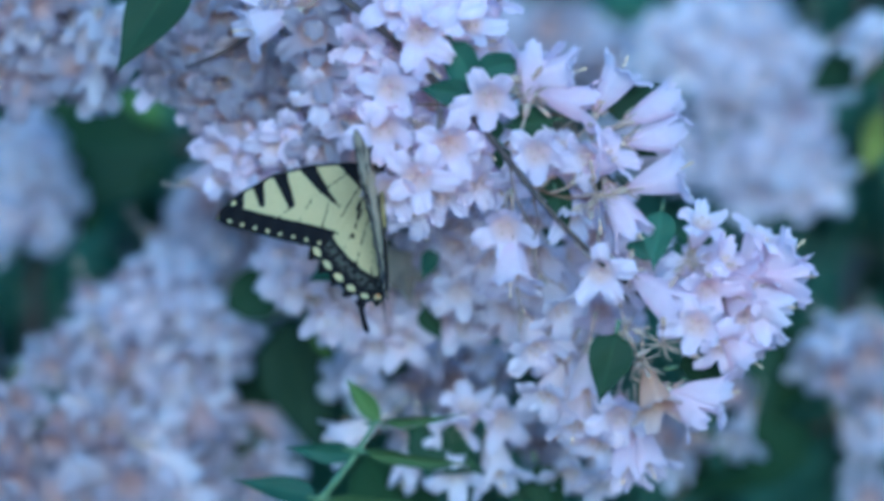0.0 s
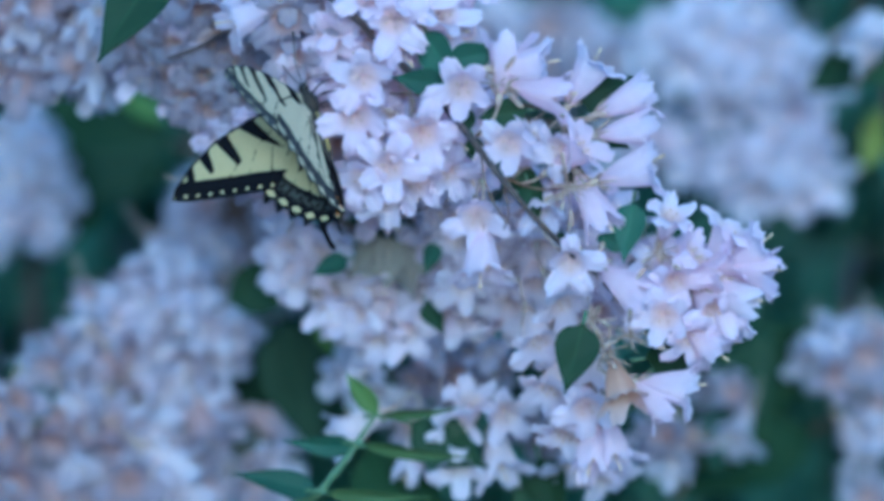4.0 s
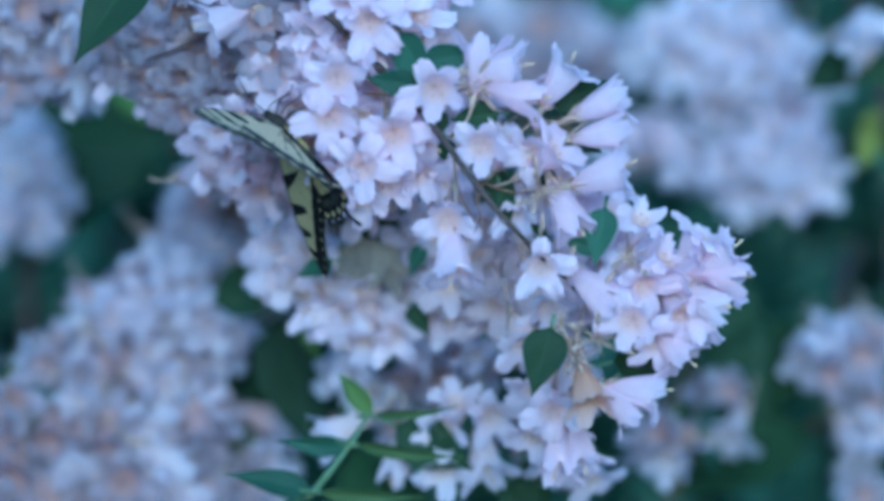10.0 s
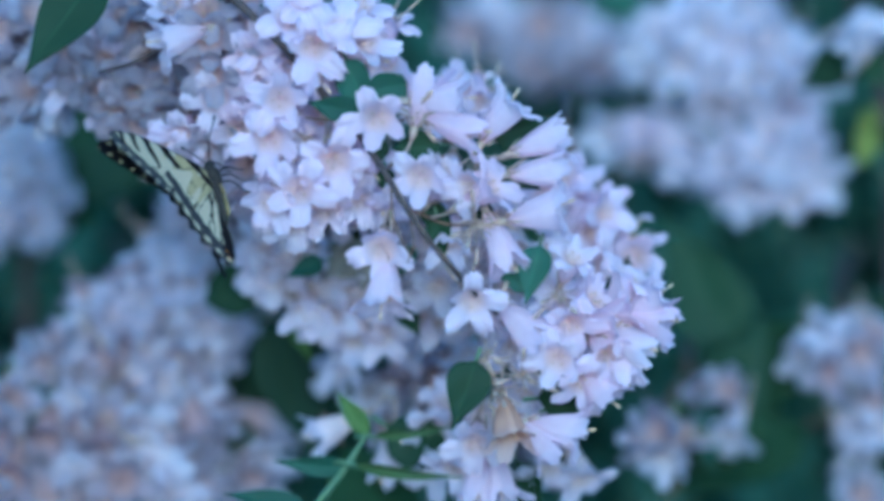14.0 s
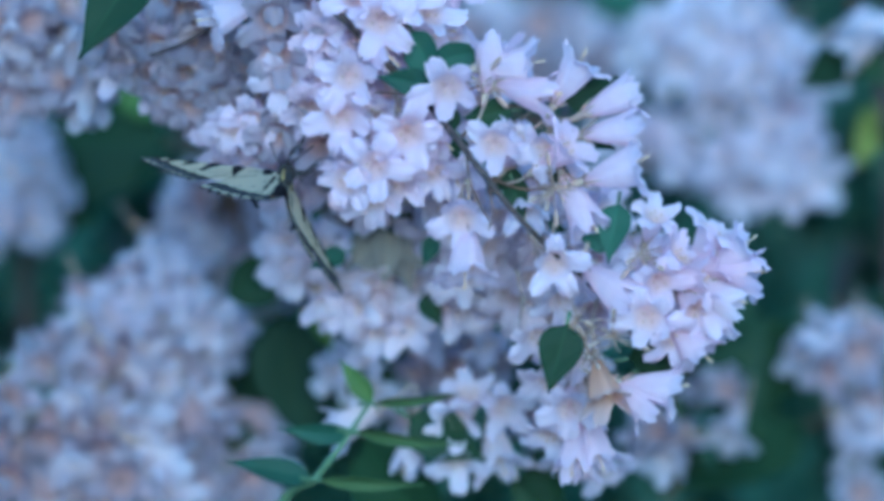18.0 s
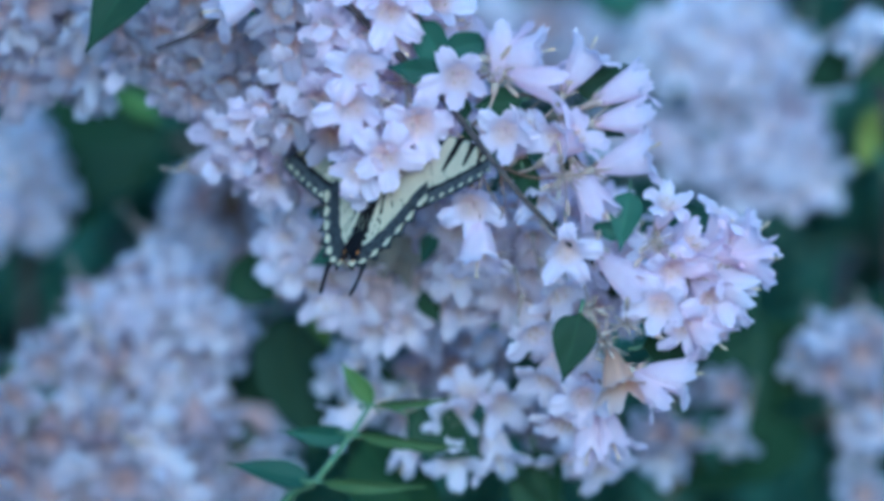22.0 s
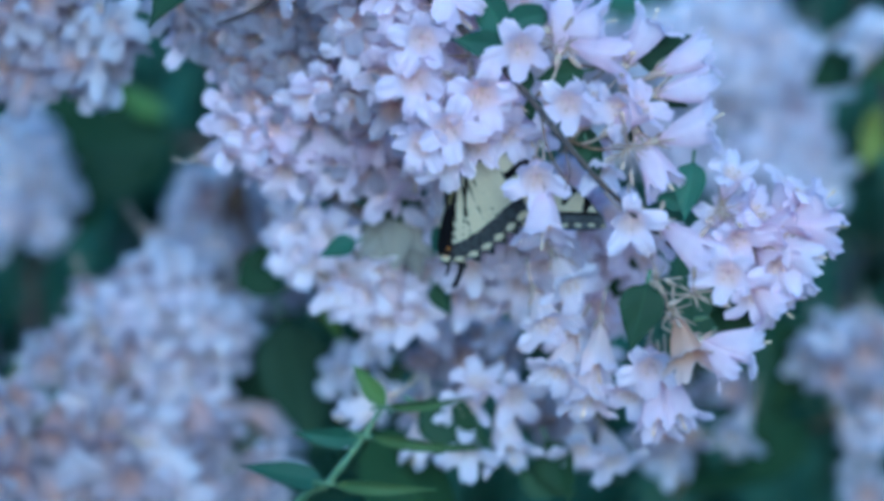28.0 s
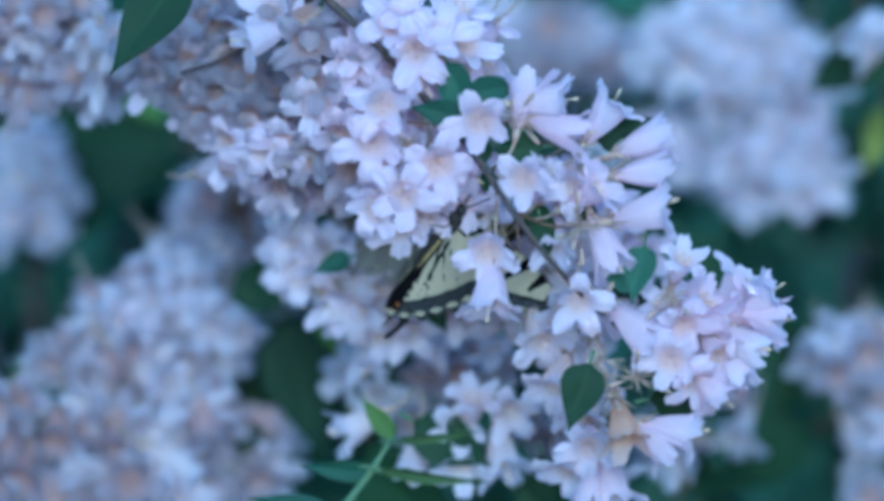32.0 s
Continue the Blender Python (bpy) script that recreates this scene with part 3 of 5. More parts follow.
for row in [(LEAF_G, -16.6, 82, 4.3, -95, 5, 1, 0), (LEAF_G, -14, 83, 3.4, -60, 5, 0.9, 10), (LEAF_G, -19.3, 84, 3.4, -125, 5, 0.9, -10),
    (LEAF_G, -14, 86, -1, -75, 5, 0.85, 0), (LEAF_G, -21.1, 87, -1, -100, 5, 0.85, 0)]:
    leaf(MIDDLE, *row, label="dry grey-brown leaf")
twigs(MIDDLE, spots, (-4.3, 95, -6.3), 0.6, 2)
stem(MIDDLE, "stem", [(48.7, 80, -55.6), (20.6, 90, -27.6), (-4.3, 95, -6.3), (-39.9, 95, 20.4), (-87, 110, 58.3), (-186.7, 200, 103.3), (-400, 420, -1300)], 1.0, 4, BARK)
for row in [(LEAF_A, -7.8, 80, 8.7, 185, 10, 1, 0), (LEAF_A, -16.6, 82, 7.9, 150, 0, 0.8, 30), (LEAF_B, -29.5, 64, -4.5, 200, 0, 0.6, 20),
    (LEAF_B, -2.4, 62, 0.8, 250, 0, 0.5, 0), (LEAF_A, 28.8, 56, 5.1, -20, 0, 0.45, 0), (LEAF_A, -43.1, 116, 0.8, 250, 0, 0.6, 0),
    (LEAF_A, -33.1, 112, -8.2, 180, 0, 0.6, 20), (LEAF_A, -6.2, 78, -17.7, -60, 10, 0.55, 0), (LEAF_B, 9, 75, 4.3, 200, 0, 0.7, 30),
    (LEAF_A, 25.5, 66, 2.5, 0, 0, 0.6, 0), (LEAF_A, 29.5, 90, -66.6, -70, 0, 1, 20), (LEAF_A, -11.2, 75, -55.5, -30, 0, 1.3, 0),
    (LEAF_C, -42.0, 130, -22.0, -70, 0, 0.7, 30)]:
    leaf(MIDDLE, *row)
for row in [(LEAF_D, -72.3, 165, -19.6, 25, 0, 0.75, 0), (LEAF_D, -25.9, 110, -62.1, -60, 0, 1.3, 30), (LEAF_A, 20.7, 100, -77.8, -20, 0, 0.9, 0)]:
    leaf(MIDDLE, *row)

# ---- rear branch that the gust uncovers ----
REAR = spray("flowering branch close behind the sharp one", (41.9, 90, 20.3), [
    (50.4, 80, 7.8, 10.6, 9.7, 14, 9), (57.7, 85, -2.7, 9.7, 9.7, 14, 9), (38.2, 85, 18.5, 12.4, 8.8, 14, 8), (8.1, 80, 44.9, 10.6, 8.8, 14, 6), (54.1, 85, -15.1, 8.8, 8.8, 14, 6)],
    42, NEAR + SLIM, 40, 9, 6, (0.9, 1.05), group="flowering branches")

# ---- the sharp branch ----
MAIN = branch("arching branch crowded with white and pink bell flowers, swaying", (0, 0, 24.2))

stem(MAIN, "stem", [(54.4, -6, -9.3), (44, -18, -0.9), (33, -27, 9.8), (24, -27, 20.5), (16.7, -14, 30.3), (7.7, 0, 40.9), (-8.2, 4, 56.1), (-18.2, 0, 66), (-37.8, 12, 81.7)], 0.75, 1.3, BARK)
stem(MAIN, "cane", [(-37.8, 12, 81.7), (-69.4, 40, 103.9), (-169.7, 220, 165.9), (-420, 530, 100), (-420, 800, -1300)], 1.1, 5.0, BARK)
stem(MAIN, "side_twig", [(20, -18, 25.6), (21.1, -24, 17.2), (24, -26, 10.6), (27.7, -25, 4.9)], 0.4, 0.25, TWIG)
stem(MAIN, "side_twig", [(26.5, -24, 17.2), (27.3, -26, 12.3), (28.1, -26, 8.1), (26.7, -25, 3.2)], 0.35, 0.22, TWIG)
stem(MAIN, "side_twig", [(-14.1, 6, 62.1), (-15.8, 4, 64.5), (-19.1, 3, 67)], 0.9, 0.7, BARK)
stem(MAIN, "side_twig", [(12.8, 5, 37.7), (2.7, 3, 42.7), (-7.4, 2, 43.5)], 0.5, 0.3, TWIG)
stem(MAIN, "side_twig", [(26.2, 4, 19.2), (36.2, 2, 15.8), (46.2, 1, 15.8)], 0.5, 0.3, TWIG)
stem(MAIN, "side_twig", [(17.8, 4, 30.1), (27.8, 2, 40.1), (44.6, 1, 38.4)], 0.5, 0.3, TWIG)
stem(MAIN, "side_twig", [(11.1, 4, 38.5), (19.4, 2, 44.3), (25.3, 1, 46.8)], 0.5, 0.3, TWIG)
LEFT = part("left_spray", stem(MAIN, "left_stem", [(-37.8, 12, 81.7), (-52.3, 42, 71.3), (-66.3, 48, 61.2), (-78.3, 46, 56)], 1.1, 0.5, BARK).data, MAIN)
TIP = part("tip_spray", stem(MAIN, "tip_stem", [(44.7, 5, -0.9), (54.7, 4, -9.3), (63.1, 4, -17.7), (71.5, 3, -27.8)], 0.8, 0.45, BARK).data, MAIN)
for spare in [o for o in MAIN.children if o.name.startswith(("left_stem", "tip_stem"))]:
    bpy.data.objects.remove(spare)


def on(parent, kinds, rows):
    """Flowers of a sub-spray: k picks the shape."""
    for x, y, z, ang, tilt, size, k in rows:
        ob = bloom(MAIN, kinds[k], x, y, z, ang, tilt, size, (k * 37 + x) % 72)
        ob.parent = parent


ALL = NEAR + SLIM + OLD
# shade-dulled blossoms among plain and withered ones, for the dim upper left
SHADED_MIX = [SHADED_NEAR[0], NEAR[1], SHADED_NEAR[2], SHADED_NEAR[3], SHADED_NEAR[4], NEAR[5]] + SLIM + OLD
on(LEFT, SHADED_MIX, [(-72.7, 54, 72.8, -80, 15, 0.95, 0), (-78.0, 56, 58.9, -110, 20, 1, 1), (-86.9, 60, 58.5, 160, 35, 0.95, 2),
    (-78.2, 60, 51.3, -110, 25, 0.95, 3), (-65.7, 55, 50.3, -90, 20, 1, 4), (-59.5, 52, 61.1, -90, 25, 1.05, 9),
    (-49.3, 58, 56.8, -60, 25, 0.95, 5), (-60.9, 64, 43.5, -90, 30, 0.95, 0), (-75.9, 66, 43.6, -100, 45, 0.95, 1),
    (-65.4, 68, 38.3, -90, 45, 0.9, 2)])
on(LEFT, SHADED_MIX, [(-58, 10, 65.6, 203, 78, 1, 7), (-90.0, 68, 51.5, -120, 40, 0.9, 6), (-82.7, 64, 68.0, 150, 40, 0.9, 0),
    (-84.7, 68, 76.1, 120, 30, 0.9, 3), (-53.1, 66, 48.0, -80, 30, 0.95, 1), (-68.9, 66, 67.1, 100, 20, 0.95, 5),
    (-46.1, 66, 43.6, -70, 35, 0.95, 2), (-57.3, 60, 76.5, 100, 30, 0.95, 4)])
on(MAIN, SHADED_MIX, [(-38.6, 12, 64.6, -75, 22, 1.1, 0), (-25.9, 12, 59, -100, 18, 0.95, 1), (-37.8, 14, 54, -110, 22, 1, 2),
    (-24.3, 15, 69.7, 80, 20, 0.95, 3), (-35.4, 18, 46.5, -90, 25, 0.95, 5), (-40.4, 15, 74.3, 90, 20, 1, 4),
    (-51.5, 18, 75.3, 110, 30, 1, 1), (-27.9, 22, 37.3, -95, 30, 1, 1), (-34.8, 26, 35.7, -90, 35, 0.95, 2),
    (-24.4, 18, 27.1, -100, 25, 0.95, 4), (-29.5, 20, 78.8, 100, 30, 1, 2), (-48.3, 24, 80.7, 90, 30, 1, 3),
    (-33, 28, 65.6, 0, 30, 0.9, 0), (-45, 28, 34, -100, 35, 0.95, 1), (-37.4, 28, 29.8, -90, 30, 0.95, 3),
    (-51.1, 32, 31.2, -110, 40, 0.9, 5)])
on(MAIN, ALL, [(-6.5, -8, 64, -85, 15, 1.1, 4), (-14.8, -14, 47.2, -60, 15, 1.05, 0), (-17.3, -10, 35.3, -85, 20, 1.1, 3),
    (-7.3, -12, 20.7, -90, 15, 1.08, 1), (-15.7, -6, 16.6, -120, 25, 0.95, 2), (2.7, -12, 30.3, -70, 22, 1.05, 5),
    (14.3, -14, 44.2, -80, 18, 1.08, 0), (1, -6, 70.8, 70, 30, 1, 1), (9.4, -3, 68.4, 40, 40, 1, 2),
    (-14, -4, 73.4, 90, 25, 1, 5)])
on(MAIN, ALL, [(-7.4, 4, 10.8, -80, 35, 1, 3), (1, 6, 15.9, -70, 35, 1, 0), (-4, -2, 54.2, -55, 72, 1, 6),
    (-22, 24, 45, -120, 30, 0.95, 5), (11.9, 6, 62.1, -20, 60, 0.95, 7), (-10.7, 0, 79.4, 90, 40, 1, 0),
    (11.1, 8, 19.3, -60, 35, 0.95, 1), (-14.1, 2, 30.9, -60, 30, 0.9, 2), (6, 2, 79.5, 80, 40, 1, 4)])
# blossoms deeper in the branch
DEEP = random.Random(77)
fill(LEFT, SHADED_NEAR + SLIM[:1], DEEP, [(-79.5, 60, 61.5, 17.2, 12.0, 8, 14), (-60, 58, 51.2, 18.9, 13.8, 8, 18), (-67, 58, 74, 18.9, 6.9, 8, 9)], 7.5, -90, 35, (0.9, 1.05))
fill(MAIN, SHADED_NEAR + NEAR[:2], DEEP, [(-33.6, 44, 52.4, 16.9, 18.6, 8, 20)], 7.5, -90, 35, (0.9, 1.05))
fill(MAIN, NEAR + SLIM[:1], DEEP, [(-10.8, 16, 63.4, 18.6, 13.5, 8, 16), (-7.5, 24, 34.8, 18.7, 13.6, 8, 20),
    (12.8, 14, 65, 10.1, 11.8, 8, 5)], 7.5, -90, 35, (0.9, 1.05))
fill(TIP, NEAR + SLIM[:2], DEEP, [(84.0, 12, -10, 10.0, 9.0, 6, 5)], 7.5, 0, 40, (0.85, 0.95))
# the spray that points up and outwards
on(MAIN, ALL, [(27.2, -4, 57.8, 82, 96, 1.0, 6), (38.0, -6, 52.4, 6, 86, 1.05, 7), (43.0, -8, 43.2, -12, 80, 1.05, 6),
    (53.4, -6, 53.1, 58, 84, 1.0, 7), (67.1, -4, 44.5, 27, 84, 1.0, 8), (68.0, -6, 34.1, 10, 86, 0.95, 6),
    (69.9, -8, 23.1, 18, 86, 1.1, 7), (27.9, -14, 27.9, -105, 20, 1.0, 0), (41.5, -14, 26.0, -150, 48, 1.0, 3),
    (51.1, -14, 28.6, 35, 62, 1.0, 1), (55.7, -6, 6.6, -62, 80, 1.05, 8), (46.6, -18, -7.2, -88, 24, 1.0, 4),
    (37.8, 0, 32.6, 60, 70, 0.9, 5), (20.3, 2, 30.6, -160, 60, 0.9, 2), (37.9, 4, 8.3, -100, 60, 0.85, 6)])
on(MAIN, ALL, [(-6.6, 14, 21.4, -95, 24, 1.0, 1), (2.7, -8, 29.4, -70, 34, 1.0, 3), (16.2, 16, 19.4, -80, 55, 1.0, 6),
    (12.8, 4, 29.3, -60, 60, 0.95, 8), (-14.2, 10, 23.5, 110, 70, 0.95, 7), (18.7, -14, 5.7, -90, 25, 1.0, 2),
    (20.3, -12, -10.0, -92, 72, 1.1, 7)])
# the tip
on(TIP, ALL, [(77.8, -4, 9.4, 70, 48, 0.85, 3), (95.6, -2, 5.4, 62, 72, 1.0, 5), (104.2, -4, -0.3, 40, 84, 1.0, 7),
    (105.8, -4, -8.3, -10, 84, 1.0, 6), (78.8, -10, -12.6, -70, 34, 0.95, 1), (91.2, -8, -20.6, -45, 40, 0.98, 2),
    (100.1, -5, -16.9, -18, 82, 1.0, 8), (75.0, -14, -22.5, -108, 18, 1.0, 0), (83.9, -8, -29.6, -62, 52, 0.95, 5),
    (90.8, -4, -32.6, -48, 80, 1.0, 7), (95.0, -2, -25.7, -80, 80, 0.95, 6), (93.4, -8, -8.9, 5, 62, 1.0, 4),
    (86.0, -6, -2.3, 40, 62, 1.0, 2), (97.4, -6, -4.3, 20, 70, 1.0, 1), (68.6, -8, -16.7, -38, 72, 1.15, 6),
    (63.6, -8, -47.2, -76, 66, 0.95, 9), (83.4, -5, -43.0, -6, 86, 1.05, 7), (75.8, -4, -48.5, -36, 84, 0.95, 6),
    (53.5, 16, -51.3, -92, 30, 1.0, 3), (55.1, 24, -66.9, -95, 70, 1.0, 8), (62.7, 26, -65.3, -78, 74, 1.0, 6),
    (47.1, 30, -60.7, -110, 60, 1.0, 5), (58.1, 6, -10.2, -30, 70, 0.9, 8), (72.5, 8, -4.3, 120, 50, 0.85, 5)])


def thread_mesh():
    shape = Shape()
    tube(shape, bent([(0, 0, 0), (0.05, 0.02, 0.5), (0, 0, 1.0)], 3), [0.036, 0.035, 0.034, 0.032, 0.028, 0.02, 0.008], 0, 5)
    return shape.mesh("sepal_thread", [SEPAL])


def bud_mesh():
    shape = Shape()
    tube(shape, [(0, 0, z) for z in (0, 0.0016, 0.0034, 0.0046, 0.0056)], [0.0003, 0.0006, 0.0008, 0.0007, 0.0002], 0, 8)
    return shape.mesh("young_bud", [SEPAL])


THREAD, BUD = thread_mesh(), bud_mesh()


def buds(parent, hub, count, seed, reach=8.0):
    """Thread-like reddish sepals and young buds round a node."""
    rng = random.Random(seed)
    o = place(*hub) - MAIN.matrix_world.translation
    for k in range(count):
        d = Vector((rng.gauss(0, 1), rng.gauss(-0.5, 0.6), rng.gauss(-0.1, 1))).normalized()
        ln = rng.uniform(0.5, 1.0) * reach * MM
        turn = d.to_track_quat("Z", "Y").to_matrix().to_4x4() @ pose(0, 0, 0, 0, 0, rng.uniform(0, 360))
        part("sepal", THREAD, parent, Matrix.Translation(o) @ turn @ Matrix.Diagonal((ln, ln, ln, 1)))
        if k % 6 == 0:
            part("bud", BUD, parent, Matrix.Translation(o + d * ln * 0.97) @ turn, "small reddish bud")


buds(MAIN, (24.3, -6, 46.6), 16, 1)
buds(MAIN, (45.1, -8, 36.5), 16, 2)
buds(MAIN, (45.9, -10, 16.5), 26, 3, 9)
buds(TIP, (54.3, -8, -23.4), 22, 4, 9)
buds(TIP, (65, -10, -27.5), 24, 5, 9)
buds(TIP, (58.4, -8, -32.6), 18, 6, 9)
buds(TIP, (73.5, -6, -2.6), 16, 7, 8)
buds(MAIN, (54.4, -6, -5.9), 12, 8, 7)
buds(MAIN, (-8.2, -4, 38.3), 10, 9, 6)


def sprig(parent, rows, labels):
    for row, text in zip(rows, labels):
        ob = leaf(MAIN, *row, label=text)
        ob.parent = parent


sprig(TIP, [(LEAF_R, 51.5, -12, -23.8, -104, 8, 0.97, 0)], ["dark green heart-shaped leaf with pale midrib"])
sprig(TIP, [(LEAF_A, 70.2, 12, -34.7, 10, 0, 1.1, 20), (LEAF_A, 74.6, 16, -37.8, 15, 0, 0.8, 0)], ["dark green leaf"] * 2)
sprig(MAIN, [(LEAF_B, 9, -10, 46, 175, 10, 0.72, -10), (LEAF_B, 9.4, 0, 52.6, 15, 0, 0.8, 10), (LEAF_B, 14.4, 2, 54.4, 200, 0, 0.6, 0),
    (LEAF_B, 2.7, 0, 62.7, -65, 10, 1, 30), (LEAF_A, 48.1, 8, 42, 22, 0, 0.95, 0), (LEAF_A, 33.6, 0, 38.9, 190, 10, 0.7, 0)], ["grey-green leaf"] * 4 + ["dark green leaf"] * 2)
sprig(MAIN, [(LEAF_A, 28.7, 6, 20.9, -30, 10, 0.6, 0), (LEAF_A, 33.7, 4, 18.4, -75, 10, 0.62, 20), (LEAF_B, 65.5, 2, 12.5, -100, 15, 0.85, 10),
    (LEAF_B, 63.9, 2, -0.9, 165, 10, 0.5, 0), (LEAF_A, 16.9, 0, 32.6, 120, 0, 0.5, 0), (LEAF_A, 54.9, 8, 33.6, -30, 0, 0.5, 0),
    (LEAF_A, 41.5, 10, 24.3, -30, 0, 0.6, 20), (LEAF_A, 16.1, 2, 30.9, -60, 0, 0.5, 30)], ["dark green leaf"] * 2 + ["grey-green leaf"] * 2 + ["dark green leaf"] * 4)
sprig(LEFT, [(LEAF_H, -76, -6, 86.1, -122, 5, 1.06, 12)], ["long dark green leaf"])

# ---- young shoot low down, sways ----
SHOOT = branch("upright green shoot with narrow fresh leaves", (-36, -60, -73.2), name="leafy_shoot", group="", category="shoot")
stem(SHOOT, "stalk", [(-18.6, -60, -48.8), (-25.6, -58, -59.6), (-33.7, -55, -70.2), (-49.7, -35, -92.4), (-80, 40, -220), (-90, 60, -1300)], 0.6, 2.0, STALK)
for row, text in zip([(LEAF_C, -17.5, -60, -49.1, 128, 10, 0.66, 0), (LEAF_N, -18, -62, -49, 2, 15, 0.9, 40), (LEAF_F, -24, -58, -58, 178, 10, 0.7, -20),
    (LEAF_N, -23.1, -60, -57.1, -11, 15, 1.15, 40), (LEAF_F, -34.5, -56, -71, 165, 10, 0.85, 20), (LEAF_N, -33.6, -58, -70.9, -6, 15, 1.1, 30)],
                     ["yellow-green leaf", "fresh green leaf seen edge on", "sea-green leaf", "fresh green leaf", "sea-green leaf", "fresh green leaf"]):
    leaf(SHOOT, *row, label=text)


# ---- the butterfly ----
def lerp_line(points, t):
    """A spot along a line of points, t from 0 to 1 by length."""
    p = [Vector((*q, 0)) for q in points]
    run = [0.0]
    for a, b in zip(p, p[1:]):
        run.append(run[-1] + (b - a).length)
    d = t * run[-1]
    for k in range(len(p) - 1):
        if d <= run[k + 1] or k == len(p) - 2:
            return p[k].lerp(p[k + 1], (d - run[k]) / max(1e-9, run[k + 1] - run[k]))


def off_line(q, points):
    """Distance from q to a line of points, and how far along it."""
    best, where, run = 1e9, 0.0, 0.0
    for a, b in zip(points, points[1:]):
        a, b = Vector((*a, 0)), Vector((*b, 0))
        d = b - a
        t = max(0.0, min(1.0, (q - a).dot(d) / d.length_squared))
        far = (q - a - d * t).length
        if far < best:
            best, where = far, run + t * d.length
        run += d.length
    return best, where


COSTA = [(0, 1.5), (8, 4.5), (18, 6.8), (30, 7.4), (41, 5.2), (48, 2.2), (50.5, -0.5)]
INNER = [(0, -4), (8, -9), (15, -14.5), (21, -19.5), (26, -17), (33, -13), (41, -8), (47, -4), (50.5, -0.5)]
OUTER = [(19, -21.5), (26, -17), (33, -13), (41, -8), (47, -4), (51, -1.5), (52, 1)]
LEAD = [(0, -1), (8, -3.5), (16, -7.5), (22, -12.5), (24.6, -17), (24, -19.6)]
TRAIL = [(0, -3.5), (-0.8, -15), (-1.2, -27), (-0.5, -36), (1.8, -41.5), (4.8, -42.0), (8.5, -40.6), (13, -36.8), (17, -32.0), (20.5, -26.6), (23.6, -20.2)]
HIND_RIM = [(1.2, -42), (4.8, -42.0), (8.5, -40.6), (13, -36.8), (17, -32.0), (20.5, -26.6), (24.6, -19.2)]
FORE_BANDS = [((9.5, 8), (2.5, -9), 4.8, 2.2), ((20, 8), (16.5, -2), 5.0, 2.6), ((16.8, -1.5), (13, -9), 2.2, 0.6), ((28.2, 9), (27, -3.5), 4.8, 2.2), ((35, 8), (35.5, -0.5), 4.2, 2.0), ((41, 7), (42, 1.0), 3.6, 2.2)]
FORE_VEINS = [((16, -6), (22, -17)), ((20, -3), (30, -13)), ((27, -4), (38, -9)), ((8, 1), (20, -3)), ((6, -4), (14, -12))]
HIND_VEINS = [((2, -10), (10, -33)), ((3, -9), (15, -29)), ((5, -9), (19, -25)), ((1, -12), (5, -36))]


def stripe(q, a, b, w0, w1):
    """Signed distance to a tapering stripe: positive inside."""
    a, b = Vector((*a, 0)), Vector((*b, 0))
    d = b - a
    t = max(0.0, min(1.0, (q - a).dot(d) / d.length_squared))
    return 0.5 * (w0 + (w1 - w0) * t) - (q - a - d * t).length


def fore_ink(q):
    rim, run = off_line(q, OUTER)
    spot = 0.66 - math.hypot(rim - 1.7, ((run + 1.6) % 4.1 - 2.05))
    wet = max([stripe(q, *b) for b in FORE_BANDS] + [6.6 - rim, 0.75 - off_line(q, COSTA)[0]] + [0.22 - off_line(q, v)[0] for v in FORE_VEINS])
    return min(wet, -spot)


def hind_ink(q):
    rim, run = off_line(q, HIND_RIM)
    du = (run + 1.0) % 5.4 - 2.7
    moon = 0.95 - math.hypot((rim - 2.5 + 0.16 * du * du) * 1.2, du * 0.47)
    wet = max([8.6 - rim, stripe(q, (0.2, -4), (0.6, -34), 2.6, 3.4), stripe(q, (5, -8), (9, -22), 0.9, 0.4)] + [0.22 - off_line(q, v)[0] for v in HIND_VEINS])
    return min(wet, -moon)


def under_ink(q, fore):
    """Underside: thin dark lines, and a rim band dusted grey; gives the ink and the dusting."""
    rim, run = off_line(q, OUTER if fore else HIND_RIM)
    if fore:
        bands = [stripe(q, a, b, 0.95 * w0, 0.8 * w1) for a, b, w0, w1 in FORE_BANDS]
        lines = [0.3 - off_line(q, v)[0] for v in FORE_VEINS] + [0.35 - off_line(q, COSTA)[0], 6.4 - rim]
        pale = 0.75 - math.hypot(rim - 1.7, ((run + 1.6) % 4.1 - 2.05) * 0.7)
        dusty = 1.0 if 0.5 < rim < 4.9 else max(0.0, 1 - abs(rim - 2.7 if rim < 2.7 else rim - 4.9) * 1.6)
        return min(max(bands + lines), -pale), dusty * (1.0 - 0.55 * max(0.0, 1 - q.x / 30))
    du = (run + 1.0) % 5.4 - 2.7
    moon = 1.0 - math.hypot((rim - 2.3 + 0.16 * du * du) * 1.1, du * 0.45)
    lines = [0.3 - off_line(q, v)[0] for v in HIND_VEINS] + [stripe(q, (0.2, -4), (1.4, -38), 1.0, 5.4), stripe(q, (3.4, -7), (6.5, -30), 1.1, 0.5), 7.6 - rim]
    if q.x < 4.5 and q.y < -30:
        return min(max(lines), -moon, (q - Vector((3.0, -36.2, 0))).length - 0.75), 0.0
    return min(max(lines), -moon), 0.6 if 1.0 < rim < 6.9 else max(0.0, 1 - abs(rim - 6.9) * 1.4) if rim > 3 else 0.4


